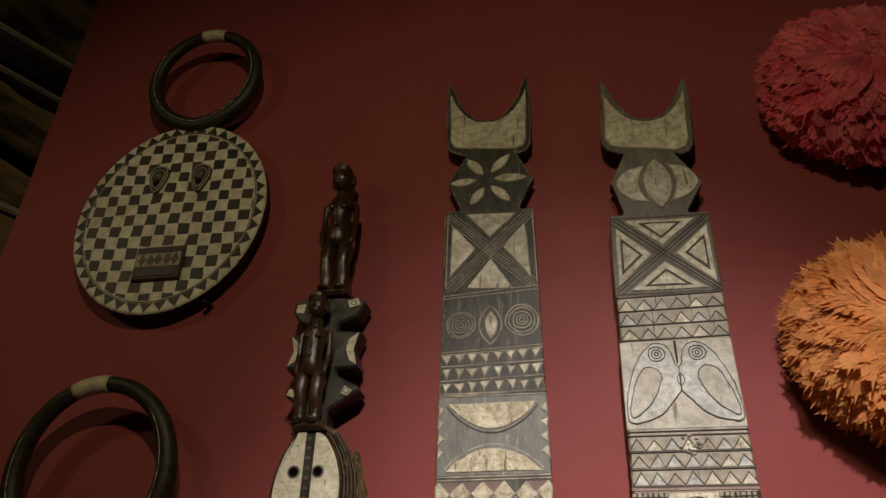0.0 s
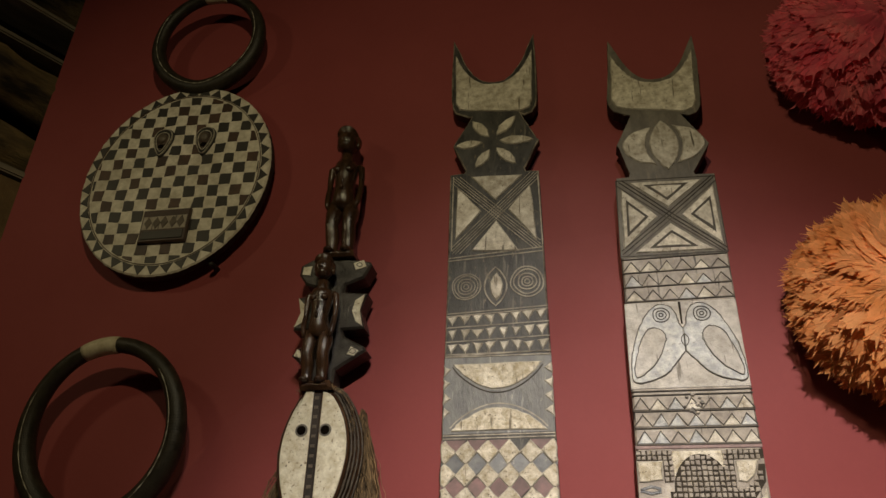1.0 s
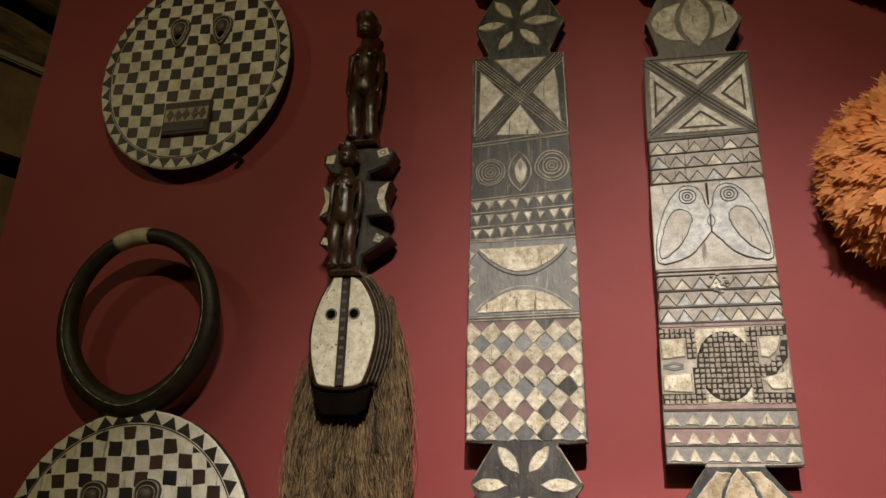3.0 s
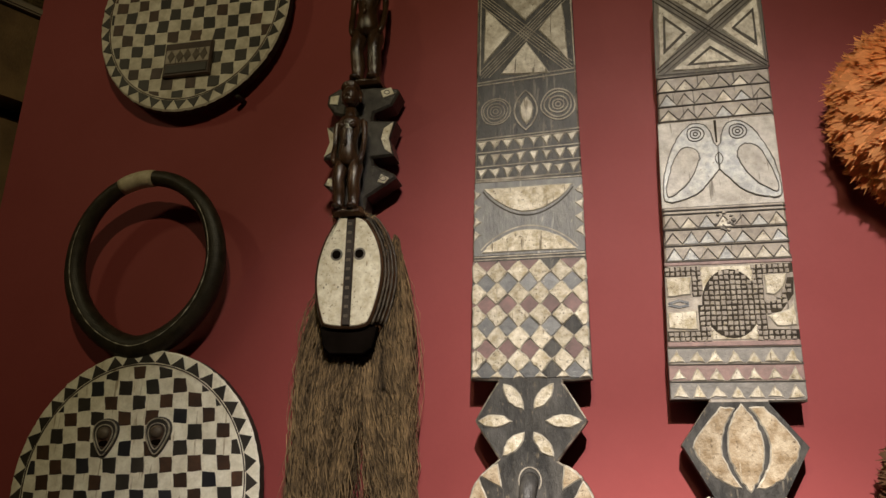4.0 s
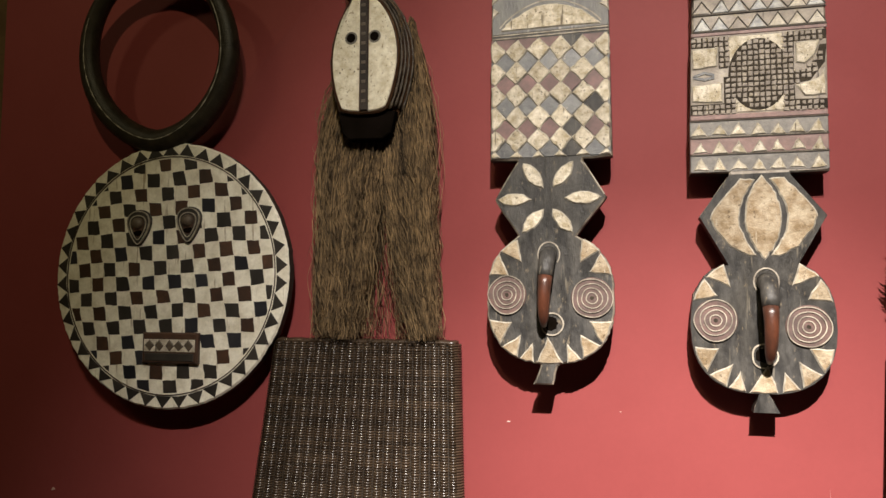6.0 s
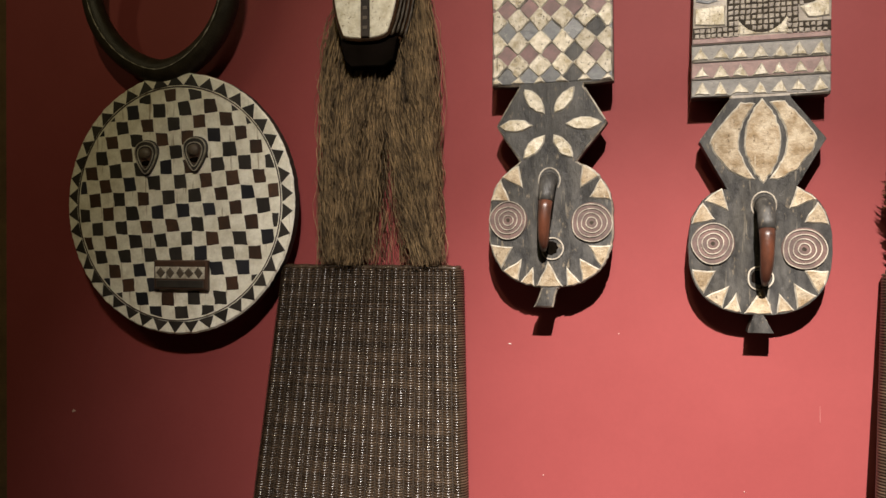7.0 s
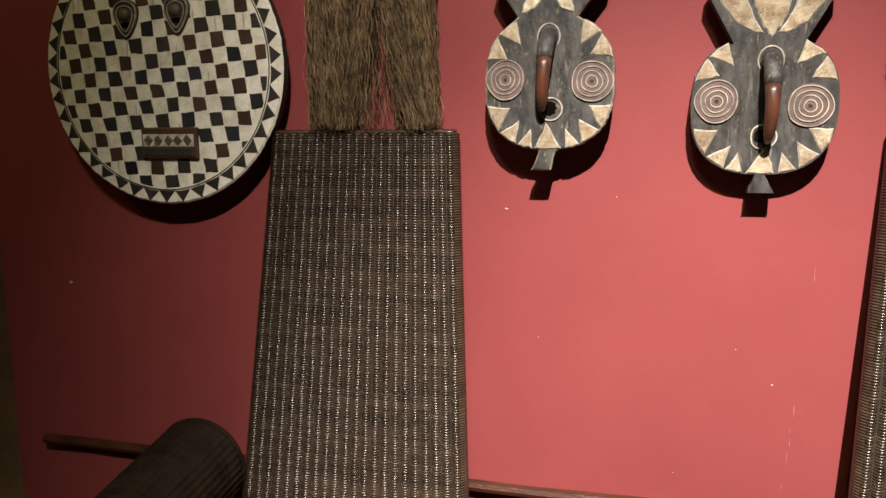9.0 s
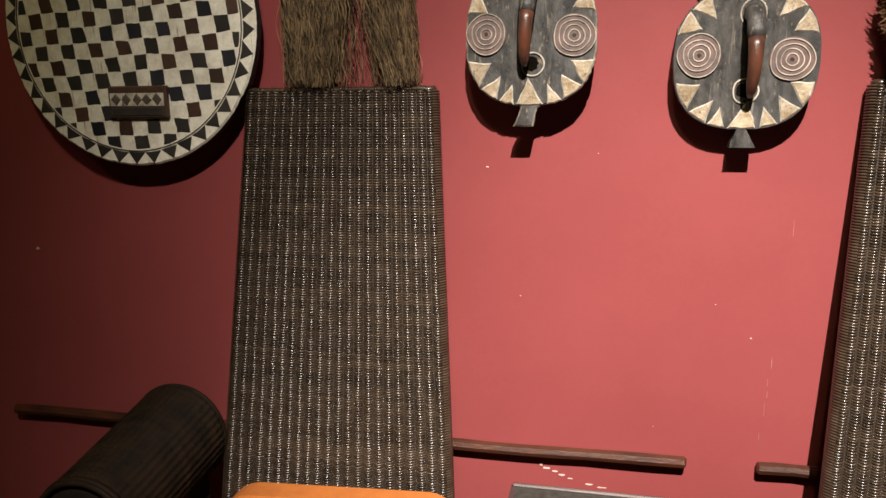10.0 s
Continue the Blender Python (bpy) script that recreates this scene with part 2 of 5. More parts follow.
def part(name, bm, mat, parent, label="", kind="", smooth=False):
    off = root_place(parent)
    bmesh.ops.translate(bm, verts=bm.verts, vec=-off)
    bmesh.ops.recalc_face_normals(bm, faces=bm.faces)
    me = bpy.data.meshes.new(name)
    bm.to_mesh(me)
    bm.free()
    for f in me.polygons:
        f.use_smooth = smooth
    me.materials.append(mat)
    ob = new(name, me)
    ob.parent = parent
    return tagged(ob, label, kind=kind)


def part_data(name, verts, faces, mat, parent, label="", kind="", smooth=True):
    off = root_place(parent)
    me = bpy.data.meshes.new(name)
    me.from_pydata((np.asarray(verts, float) - np.array(off)).tolist(), [], faces)
    me.polygons.foreach_set("use_smooth", [smooth] * len(me.polygons))
    me.materials.append(mat)
    ob = new(name, me)
    ob.parent = parent
    return tagged(ob, label, kind=kind)


def thing(name, place, label, category, group="", kind=""):
    ob = new(name)
    ob.empty_display_size = 0.05
    ob.location = place
    return tagged(ob, label, category, group, kind)


def area2(pts):
    return sum(a[0] * b[1] - b[0] * a[1] for a, b in zip(pts, pts[1:] + pts[:1]))


def inset(pts, d):
    """The polygon drawn in by d, for counter-clockwise points."""
    out = []
    n = len(pts)
    for i in range(n):
        p, q, r = Vector(pts[i - 1]), Vector(pts[i]), Vector(pts[(i + 1) % n])
        a, b = (q - p), (r - q)
        if a.length < 1e-7 or b.length < 1e-7:
            out.append(tuple(q))
            continue
        a.normalize(), b.normalize()
        na, nb = Vector((-a.y, a.x)), Vector((-b.y, b.x))
        m = na + nb
        if m.length < 1e-4:
            m = na.copy()
        m.normalize()
        k = d / max(0.35, m.dot(na))
        out.append(tuple(q + m * k))
    return out


def prism(bm, pts, back, front, chamfer=0.0015):
    """A flat piece in the x-z plane from y=back to y=front (the nearer), with its front edge chamfered."""
    pts = [tuple(p) for p in pts]
    if area2(pts) < 0:
        pts = pts[::-1]
    rings = [[bm.verts.new((x, back, z)) for x, z in pts]]
    if chamfer > 0:
        rings.append([bm.verts.new((x, front + chamfer, z)) for x, z in pts])
        rings.append([bm.verts.new((x, front, z)) for x, z in inset(pts, chamfer)])
    else:
        rings.append([bm.verts.new((x, front, z)) for x, z in pts])
    n = len(pts)
    for a, b in zip(rings, rings[1:]):
        for i in range(n):
            bm.faces.new((a[i], a[(i + 1) % n], b[(i + 1) % n], b[i]))
    bm.faces.new(rings[-1])
    bm.faces.new(rings[0][::-1])


def wobble(pts, amount):
    """Edges cut by hand: each long side is broken and pushed a little in and out."""
    out = []
    for p, q in zip(pts, list(pts[1:]) + [pts[0]]):
        p, q = Vector(p), Vector(q)
        d = q - p
        n = 3 if d.length > 0.022 else 1
        for i in range(n):
            m = p + d * i / n
            out.append((m.x + amount * noise.noise((m.x * 140, m.y * 140, 1.7)), m.y + amount * noise.noise((m.x * 140, m.y * 140, 8.3))))
    return out


def piece(name, pts, back, front, mat, parent, chamfer=0.0015, label="", kind="", edge=None):
    bm = bmesh.new()
    if edge:
        pts, chamfer = wobble(pts, 0.0032), max(chamfer, 0.003)
    prism(bm, pts, back, front, chamfer)
    ob = part(name, bm, mat, parent, label, kind)
    if edge:
        ob.data.materials.append(edge)
        for f in ob.data.polygons:
            if 0.3 < abs(f.normal.y) < 0.95:
                f.material_index = 1
    return ob


def strip(bm, pts, width, back, front, closed=False):
    """A thin raised line of that width along points of the x-z plane."""
    n = len(pts)
    left, right = [], []
    for i in range(n):
        p = Vector(pts[i - 1]) if (i > 0 or closed) else Vector(pts[0])
        r = Vector(pts[(i + 1) % n]) if (i < n - 1 or closed) else Vector(pts[-1])
        d = (r - p).normalized()
        nrm = Vector((-d.y, d.x)) * width / 2
        q = Vector(pts[i])
        left.append(q + nrm)
        right.append(q - nrm)
    rows = []
    for side, y in ((left, back), (left, front), (right, front), (right, back)):
        rows.append([bm.verts.new((v.x, y, v.y)) for v in side])
    for a, b in zip(rows, rows[1:]):
        for i in range(n if closed else n - 1):
            j = (i + 1) % n
            bm.faces.new((a[i], a[j], b[j], b[i]))


def circle(cx, cz, rx, rz=None, n=32, wob=0.0, seed=0):
    rz = rx if rz is None else rz
    rng = random.Random(seed)
    ph = rng.random() * 6
    return [(cx + (rx + wob * math.sin(3 * a + ph)) * math.cos(a), cz + (rz + wob * math.sin(2 * a + ph)) * math.sin(a))
            for a in (2 * math.pi * i / n for i in range(n))]


def softened(pts, rounds=2):
    """Round the corners of an open row of points, ends kept."""
    for _ in range(rounds):
        out = [pts[0]]
        for p, q in zip(pts, pts[1:]):
            out += [(p[0] * 0.75 + q[0] * 0.25, p[1] * 0.75 + q[1] * 0.25), (p[0] * 0.25 + q[0] * 0.75, p[1] * 0.25 + q[1] * 0.75)]
        pts = out + [pts[-1]]
    return pts


def almond(cx, cz, length, width, angle, n=9):
    """A petal, pointed at both ends."""
    top = [(length * (t - 0.5), width / 2 * math.sin(math.pi * t) ** 0.8) for t in (i / n for i in range(n + 1))]
    pts = top + [(x, -z) for x, z in top[-2:0:-1]]
    c, s = math.cos(radians(angle)), math.sin(radians(angle))
    return [(cx + x * c - z * s, cz + x * s + z * c) for x, z in pts]


def jitter(pts, amount, rng):
    return [(x + rng.uniform(-amount, amount), z + rng.uniform(-amount, amount)) for x, z in pts]


def tube(bm, pts, radii, sides=10, caps=True):
    """A round tapered tube along points in space."""
    rings = []
    n = len(pts)
    pts = [Vector(p) for p in pts]
    side = None
    for i, p in enumerate(pts):
        d = (pts[min(i + 1, n - 1)] - pts[max(i - 1, 0)]).normalized()
        if side is None:
            side = d.cross(Vector((0, 1, 0)))
            if side.length < 0.1:
                side = d.cross(Vector((1, 0, 0)))
        side = (side - d * side.dot(d)).normalized()
        up = d.cross(side)
        r = radii[i]
        rings.append([bm.verts.new(p + (side * math.cos(a) + up * math.sin(a)) * r) for a in (2 * math.pi * k / sides for k in range(sides))])
    for a, b in zip(rings, rings[1:]):
        for i in range(sides):
            bm.faces.new((a[i], a[(i + 1) % sides], b[(i + 1) % sides], b[i]))
    if caps:
        bm.faces.new(rings[0][::-1])
        bm.faces.new(rings[-1])
    return rings


def ball(bm, place, size, seg=14, rings=10):
    m = Matrix.Translation(place) @ Matrix.Diagonal((*size, 1))
    bmesh.ops.create_uvsphere(bm, u_segments=seg, v_segments=rings, radius=1, matrix=m)


def box(bm, lo, hi, bevel=0.0):
    made = bmesh.ops.create_cube(bm, size=1, matrix=Matrix.Translation([(a + b) / 2 for a, b in zip(lo, hi)]) @ Matrix.Diagonal((*[b - a for a, b in zip(lo, hi)], 1)))
    if bevel:
        edges = {e for v in made["verts"] for e in v.link_edges}
        bmesh.ops.bevel(bm, geom=list(edges), offset=bevel, segments=2, affect="EDGES")


def slab(name, lo, hi, mat, label, category):
    bm = bmesh.new()
    box(bm, lo, hi)
    me = bpy.data.meshes.new(name)
    bm.to_mesh(me)
    bm.free()
    me.materials.append(mat)
    return tagged(new(name, me), label, category, kind="structure")


# ---- the room ----
wall_north = slab("wall_north", (-1.56, WALL, -0.02), (4.6, WALL + 0.25, 4.9), M_WALL, "matt dark red painted gallery wall with small chips", "wall")
slab("floor", (-6.2, -4.6, -0.2), (4.6, WALL, 0.0), M_FLOOR, "dark wooden floor of the gallery", "floor")
slab("ceiling", (-6.2, -4.6, 4.9), (4.85, WALL + 0.25, 5.1), M_CEIL, "dark ceiling of the gallery", "ceiling")
slab("wall_south", (-6.2, -4.8, -0.2), (4.85, -4.6, 4.9), M_CLAY, "brown clay plastered wall", "wall")
slab("wall_east", (4.6, -4.6, -0.2), (4.85, WALL + 0.25, 4.9), M_CLAY, "brown clay plastered wall", "wall")

wall_west = thing("wall_west", (-1.56, WALL, 0), "brown clay wall with rough logs and pale ledges above", "wall", kind="structure")
FAR = WALL - 7.4


def west_course(name, z0, z1, depth, mat, label="", bevel=0.0):
    bm = bmesh.new()
    box(bm, (-1.95, FAR, z0), (-1.56 - depth, WALL + 0.15, z1), bevel)
    part(name, bm, mat, wall_west, label)


west_course("plaster_face", -0.02, 2.735, 0.0, M_CLAY)
# recess and backing are coloured black for the shade between the courses
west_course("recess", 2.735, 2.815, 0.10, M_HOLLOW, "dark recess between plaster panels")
west_course("upper_plaster", 2.815, 3.13, 0.004, M_CLAY)
west_course("ledge", 3.145, 3.175, -0.004, M_LEDGE, "pale weathered wooden ledge board", 0.006)
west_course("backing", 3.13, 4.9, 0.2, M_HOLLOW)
west_course("ledge", 3.700, 3.725, 0.03, M_LEDGE, "pale weathered wooden ledge board", 0.006)
west_course("ledge", 3.880, 3.905, 0.03, M_LEDGE, "pale weathered wooden ledge board", 0.006)
rng = random.Random(4)
for z, r in ((3.262, 0.08), (3.56, 0.1), (4.03, 0.095), (4.2, 0.085), (4.38, 0.095), (4.56, 0.09), (4.75, 0.1)):
    bm = bmesh.new()
    pts, rad = [], []
    for i in range(120):
        y = WALL + 0.12 - i * 0.063
        pts.append((-1.665 + 0.05 * noise.noise((y * 2.3, z * 5, 0)), y, z + 0.05 * noise.noise((y * 2.7, 3, z * 5))))
        rad.append(r * (1 + 0.4 * noise.noise((y * 4.1, z * 5, 7)) + 0.2 * noise.noise((y * 13, z * 5, 2))))
    tube(bm, pts, rad, 12)
    part("log", bm, M_LOG, wall_west, smooth=True)
wall_west.rotation_euler = (0, 0, radians(-30))

# chips and scratches in the red paint
for x, z, w, h in ((-1.31, 0.985, 0.020, 0.012), (0.10, 0.91, 0.004, 0.004), (0.655, 0.83, 0.005, 0.005), (0.57, 0.91, 0.004, 0.003),
                   (0.015, 1.235, 0.013, 0.004), (0.283, 1.27, 0.004, 0.004), (0.70, 0.72, 0.002, 0.03), (0.69, 0.58, 0.002, 0.035), (0.73, 1.1, 0.0015, 0.06), (0.706, 0.77, 0.002, 0.05), (0.697, 0.65, 0.002, 0.06), (0.701, 0.69, 0.002, 0.03),
                   (0.160, 0.452, 0.014, 0.014), (0.174, 0.443, 0.026, 0.009), (0.196, 0.436, 0.022, 0.005), (0.214, 0.428, 0.024, 0.008), (0.236, 0.419, 0.02, 0.005), (0.285, 0.408, 0.03, 0.006), (0.318, 0.402, 0.036, 0.005), (0.44, 0.585, 0.004, 0.003)):
    w, h = w * 0.7, h * 0.7
    pts = jitter(circle(x, z, w / 2, h / 2, 9), min(w, h) * 0.2, rng)
    piece("paint_chip", pts, WALL + 0.002, WALL - 0.0015, M_SCRATCH if h > 0.018 else M_CHIP, wall_north, 0.0005)


# ---- carved plank masks ----
def triangle_row(mask, xl, xr, ztop, zbot, n, Y, mats, up, rng, tilt=0.0):
    """A row of carved triangles between two lines across the board."""
    w = (xr - xl) / n
    for i in range(n):
        a, b = xl + i * w, xl + (i + 1) * w
        sh = lambda x: tilt * (x - (xl + xr) / 2)
        if up:
            pts = [(a + 0.002, zbot + sh(a)), (b - 0.002, zbot + sh(b)), ((a + b) / 2, ztop + sh((a + b) / 2))]
        else:
            pts = [(a + 0.002, ztop + sh(a)), (b - 0.002, ztop + sh(b)), ((a + b) / 2, zbot + sh((a + b) / 2))]
        piece("carved_triangle", jitter(pts, 0.0025, rng), Y + 0.001, Y - 0.0035, rng.choice(mats), mask, 0.002, edge=M_EDGE)


def lines(mask, specs, width, Y, mat, name="incised_line", proud=0.0015):
    for pts in specs:
        bm = bmesh.new()
        strip(bm, pts, width, Y + 0.001, Y - proud)
        part(name, bm, mat, mask)


def rings(mask, cx, cz, radii, width, Y, mat, seed):
    for k, r in enumerate(radii):
        bm = bmesh.new()
        strip(bm, circle(cx, cz, r, r, 30, r * 0.04, seed + k), width, Y + 0.001, Y - 0.0022, closed=True)
        part("ring_line", bm, mat, mask)


def plank_outline(g):
    """Half outlines down each side, joined: crescent top, knuckle, board, lozenge, round face and chin tab."""
    def side(k):
        T, C, N1, HX, N2, B1, B2, N3, LZ, N4 = [g[n][k] for n in ("tip", "corner", "neck1", "knuckle", "neck2", "top", "bottom", "neck3", "lozenge", "neck4")]
        s = -1 if k == 0 else 1
        pts = [T, (T[0] + s * 0.004, T[1] - 0.1), (C[0] + s * 0.004, C[1] + 0.03), (C[0], C[1]), (C[0] - s * 0.012, C[1] - 0.022), (C[0] - s * 0.035, C[1] - 0.033), N1,
               (HX[0] - s * 0.005, HX[1] + 0.01), (HX[0], HX[1]), (HX[0] - s * 0.005, HX[1] - 0.01), N2, (N2[0] + s * 0.003, B1[1] + 0.002), B1, B2, (N3[0], N3[1] + 0.004), N3,
               (LZ[0] - s * 0.004, LZ[1] + 0.006), (LZ[0], LZ[1]), (LZ[0] - s * 0.004, LZ[1] - 0.006), N4]
        cx, cz, a, b = g["face"]
        start = math.acos(max(-1, min(1, (N4[0] - cx) * s / a)))
        for i in range(1, 15):
            t = start + (-1.45 - start) * i / 14
            e = 0.8
            pts.append((cx + s * a * abs(math.cos(t)) ** e, cz + b * math.copysign(abs(math.sin(t)) ** e, math.sin(t))))
        return pts
    L, R = side(0), side(1)
    tl, tr = g["tip"]
    sad = g["saddle"]
    cup = []
    for i in range(1, 16):
        u = i / 16
        tip = tr if u > 0.5 else tl
        cup.append((tl[0] + 0.006 + (tr[0] - tl[0] - 0.012) * u, sad[1] + (tip[1] - sad[1]) * abs(2 * u - 1) ** 2.5))
    chin = g["chin"]
    return cup + R + [chin[0], chin[1], chin[2], chin[3]] + L[::-1]


def face_pieces(mask, g, Y, rng, eyes, cream, mouth, beak):
    cx, cz, a, b = g["face"]
    s = 0.8
    edge = lambda t, k=0.985: (cx + a * k * math.copysign(abs(math.cos(t)) ** s, math.cos(t)), cz + b * k * math.copysign(abs(math.sin(t)) ** s, math.sin(t)))
    # cream triangles round the edge of the face, points inward
    for deg, half, depth in ((152, 12, 0.30), (127, 11, 0.34), (28, 12, 0.32), (53, 11, 0.34), (208, 13, 0.34), (234, 10, 0.34), (253, 7, 0.3), (270, 8, 0.42), (288, 7, 0.3), (308, 11, 0.34), (333, 12, 0.34)):
        t0, t1, tm = radians(deg - half), radians(deg + half), radians(deg + rng.uniform(-4, 4))
        arc = [edge(t0 + (t1 - t0) * i / 4) for i in range(5)]
        piece("carved_triangle", arc + [edge(tm, 1 - depth)], Y + 0.001, Y - 0.0035, cream, mask, 0.002, edge=M_EDGE)
    for k, (ex, ez, r) in enumerate(eyes):
        piece("eye_disc", circle(ex, ez, r, r, 28), Y + 0.001, Y - 0.003, M_EYEBROWN, mask, 0.002, "faded red brown round eye")
        piece("eye_band", circle(ex, ez, r * 0.69, r * 0.69, 26), Y + 0.001, Y - 0.0034, M_EYEBROWN, mask, 0.0004)
        piece("eye_centre", circle(ex, ez, r * 0.45, r * 0.45, 22), Y + 0.001, Y - 0.0038, M_EYEBROWN, mask, 0.0004)
        rings(mask, ex, ez, [r * f for f in (0.95, 0.72, 0.49, 0.27)], 0.0021, Y - 0.0036, M_LINE, 7 * k)
        piece("eye_pit", jitter(circle(ex, ez, r * 0.10, r * 0.10, 10), 0.0006, rng), Y + 0.001, Y - 0.0042, M_GROOVE, mask, 0.0004)
    mx, mz, mr = mouth
    bm = bmesh.new()
    strip(bm, circle(mx, mz, mr, mr * 1.05, 24, 0.0012, 3), 0.0032, Y + 0.001, Y - 0.004, closed=True)
    part("mouth_rim", bm, M_LINE, mask)
    piece("mouth_hole", jitter(circle(mx - 0.003, mz + 0.002, mr * 0.66, mr * 0.62, 18), 0.0022, rng), Y + 0.001, Y - 0.0022, M_HOLLOW, mask, 0.0005, "dark mouth hole")
    # hooked beak
    bx, bz, tx, tz, out = beak
    bm = bmesh.new()
    path, rad = [], []
    for i in range(13):
        u = i / 12
        path.append((bx + (tx - bx) * u, Y - out * math.sin(math.pi * (0.06 + 0.80 * u)) ** 0.75, bz + 0.012 - (bz + 0.012 - tz) * u ** 0.92))
        rad.append((0.0195 - 0.008 * u) * (1 + 0.04 * noise.noise((u * 9, bx * 20, 3))) if u < 0.9 else 0.0115 - 0.05 * (u - 0.9))
    path[0] = (bx, Y + 0.004, bz)
    cut = 5
    tube(bm, path[cut - 1:], rad[cut - 1:], 14)
    beak_ob = part("beak", bm, M_BEAK, mask, "polished red brown hooked beak", smooth=True)
    bm = bmesh.new()
    tube(bm, path[:cut], [r + 0.0012 for r in rad[:cut]], 14)
    part("beak_base", bm, M_DARK, beak_ob, "dark painted root of the beak", smooth=True)
    bm = bmesh.new()
    strip(bm, [(bx - 0.026 * math.cos(t), bz + 0.0 + 0.03 * math.sin(t)) for t in (radians(d) for d in range(-40, 221, 20))], 0.003, Y + 0.001, Y - 0.002)
    part("beak_outline", bm, M_LINE, beak_ob)


def plank_body(mask, g, Y, thick, mat):
    bm = bmesh.new()
    prism(bm, wobble(plank_outline(g), 0.0028), Y + thick, Y, 0.004)
    body = part("plank", bm, mat, mask)
    body.data.materials.append(M_SIDE)
    body.data.materials.append(M_WORN)
    for f in body.data.polygons:
        if abs(f.normal.y) < 0.5:
            f.material_index = 1
        elif abs(f.normal.y) < 0.95:
            f.material_index = 2
    return body


def crescent_field(mask, g, Y, mat):
    tl, tr = g["field"]
    c0, c1 = g["corner"]
    sad = g["saddle"][1] - 0.012
    pts = []
    for i in range(17):
        u = i / 16
        tip = tr if u > 0.5 else tl
        pts.append((tl[0] + (tr[0] - tl[0]) * u, sad + (tip[1] - sad) * abs(2 * u - 1) ** 2.5))
    pts += [(c1[0] - 0.010, c1[1] + 0.02), (c1[0] - 0.022, c1[1] - 0.008), (c1[0] - 0.05, c1[1] - 0.018), (c0[0] + 0.05, c0[1] - 0.018), (c0[0] + 0.022, c0[1] - 0.008), (c0[0] + 0.010, c0[1] + 0.02)]
    piece("crescent_field", pts, Y + 0.001, Y - 0.0045, mat, mask, 0.002, "worn cream painted crescent", edge=M_EDGE)


# first plank: six-petal knuckle, spirals and lozenge check
Y1 = 1.400
g1 = dict(tip=((-0.011, 3.528), (0.255, 3.521)), saddle=(0.125, 3.331), corner=((-0.010, 3.235), (0.253, 3.217)), neck1=((0.05, 3.192), (0.207, 3.190)),
          knuckle=((-0.007, 3.087), (0.258, 3.084)), neck2=((0.034, 2.992), (0.214, 2.984)), top=((-0.011, 2.981), (0.255, 2.972)), bottom=((-0.022, 1.874), (0.272, 1.874)),
          neck3=((0.044, 1.868), (0.201, 1.864)), lozenge=((-0.011, 1.775), (0.258, 1.777)), neck4=((0.048, 1.686), (0.187, 1.684)), face=(0.122, 1.535, 0.152, 0.157),
          chin=((0.139, 1.374), (0.131, 1.330), (0.083, 1.330), (0.102, 1.374)), field=((-0.003, 3.455), (0.249, 3.452)))
mask = thing("plank_mask", (0.124, 1.44, 1.33), "tall carved plank mask with cream lozenges and a hooked beak", "mask", "carved plank masks on the wall")
rng = random.Random(11)
plank_body(mask, g1, Y1, 0.034, M_DARK)
crescent_field(mask, g1, Y1, M_CREAM_GREY)
for cx, cz, l, w, a in ((0.080, 3.142, 0.088, 0.034, -52), (0.159, 3.148, 0.092, 0.034, 49), (0.044, 3.086, 0.088, 0.032, 4), (0.190, 3.090, 0.106, 0.034, -3), (0.087, 3.030, 0.078, 0.032, 54), (0.158, 3.034, 0.088, 0.034, -47)):
    piece("petal", almond(cx, cz, l, w, a), Y1 + 0.001, Y1 - 0.0038, M_CREAM_GREY, mask, 0.0022, edge=M_EDGE)
X = 0.122
for pts in ([(0.051, 2.966), (0.203, 2.960), (0.122, 2.876)], [(0.011, 2.93), (0.006, 2.748), (0.085, 2.843)], [(0.054, 2.712), (0.190, 2.706), (0.124, 2.806)], [(0.226, 2.925), (0.243, 2.735), (0.160, 2.843)]):
    piece("carved_triangle", jitter(pts, 0.002, rng), Y1 + 0.001, Y1 - 0.004, M_CREAM_GREY, mask, 0.0022, edge=M_EDGE)
diag = []
for o in (-0.022, -0.010, 0.0, 0.010, 0.022):
    diag.append([(-0.004 + max(0, o), 2.968 + min(0, o)), (0.250 + min(0, o), 2.712 + max(0, o))])
    diag.append([(0.250 - max(0, o), 2.966 + min(0, o)), (-0.002 - min(0, o), 2.706 + max(0, o))])
lines(mask, diag, 0.0022, Y1, M_LINE)
lines(mask, [[(-0.002, 2.97), (-0.004, 2.715)], [(0.250, 2.955), (0.256, 2.72)], [(-0.012, 2.692), (0.258, 2.712)], [(-0.014, 2.683), (0.259, 2.700)], [(-0.012, 2.520), (0.263, 2.532)], [(-0.014, 2.512), (0.263, 2.524)],
             [(-0.014, 2.402), (0.264, 2.404)], [(-0.014, 2.395), (0.265, 2.395)], [(-0.016, 2.186), (0.266, 2.189)], [(-0.016, 2.178), (0.266, 2.181)]], 0.0032, Y1, M_LINE)
rings(mask, 0.040, 2.600, (0.040, 0.033, 0.024, 0.015, 0.007), 0.0028, Y1, M_LINE, 1)
rings(mask, 0.209, 2.607, (0.045, 0.036, 0.025, 0.015, 0.007), 0.0034, Y1, M_LINE, 5)
bm = bmesh.new()
strip(bm, almond(0.122, 2.597, 0.118, 0.062, 90), 0.004, Y1 + 0.001, Y1 - 0.003, closed=True)
part("almond_rim", bm, M_LINE, mask)
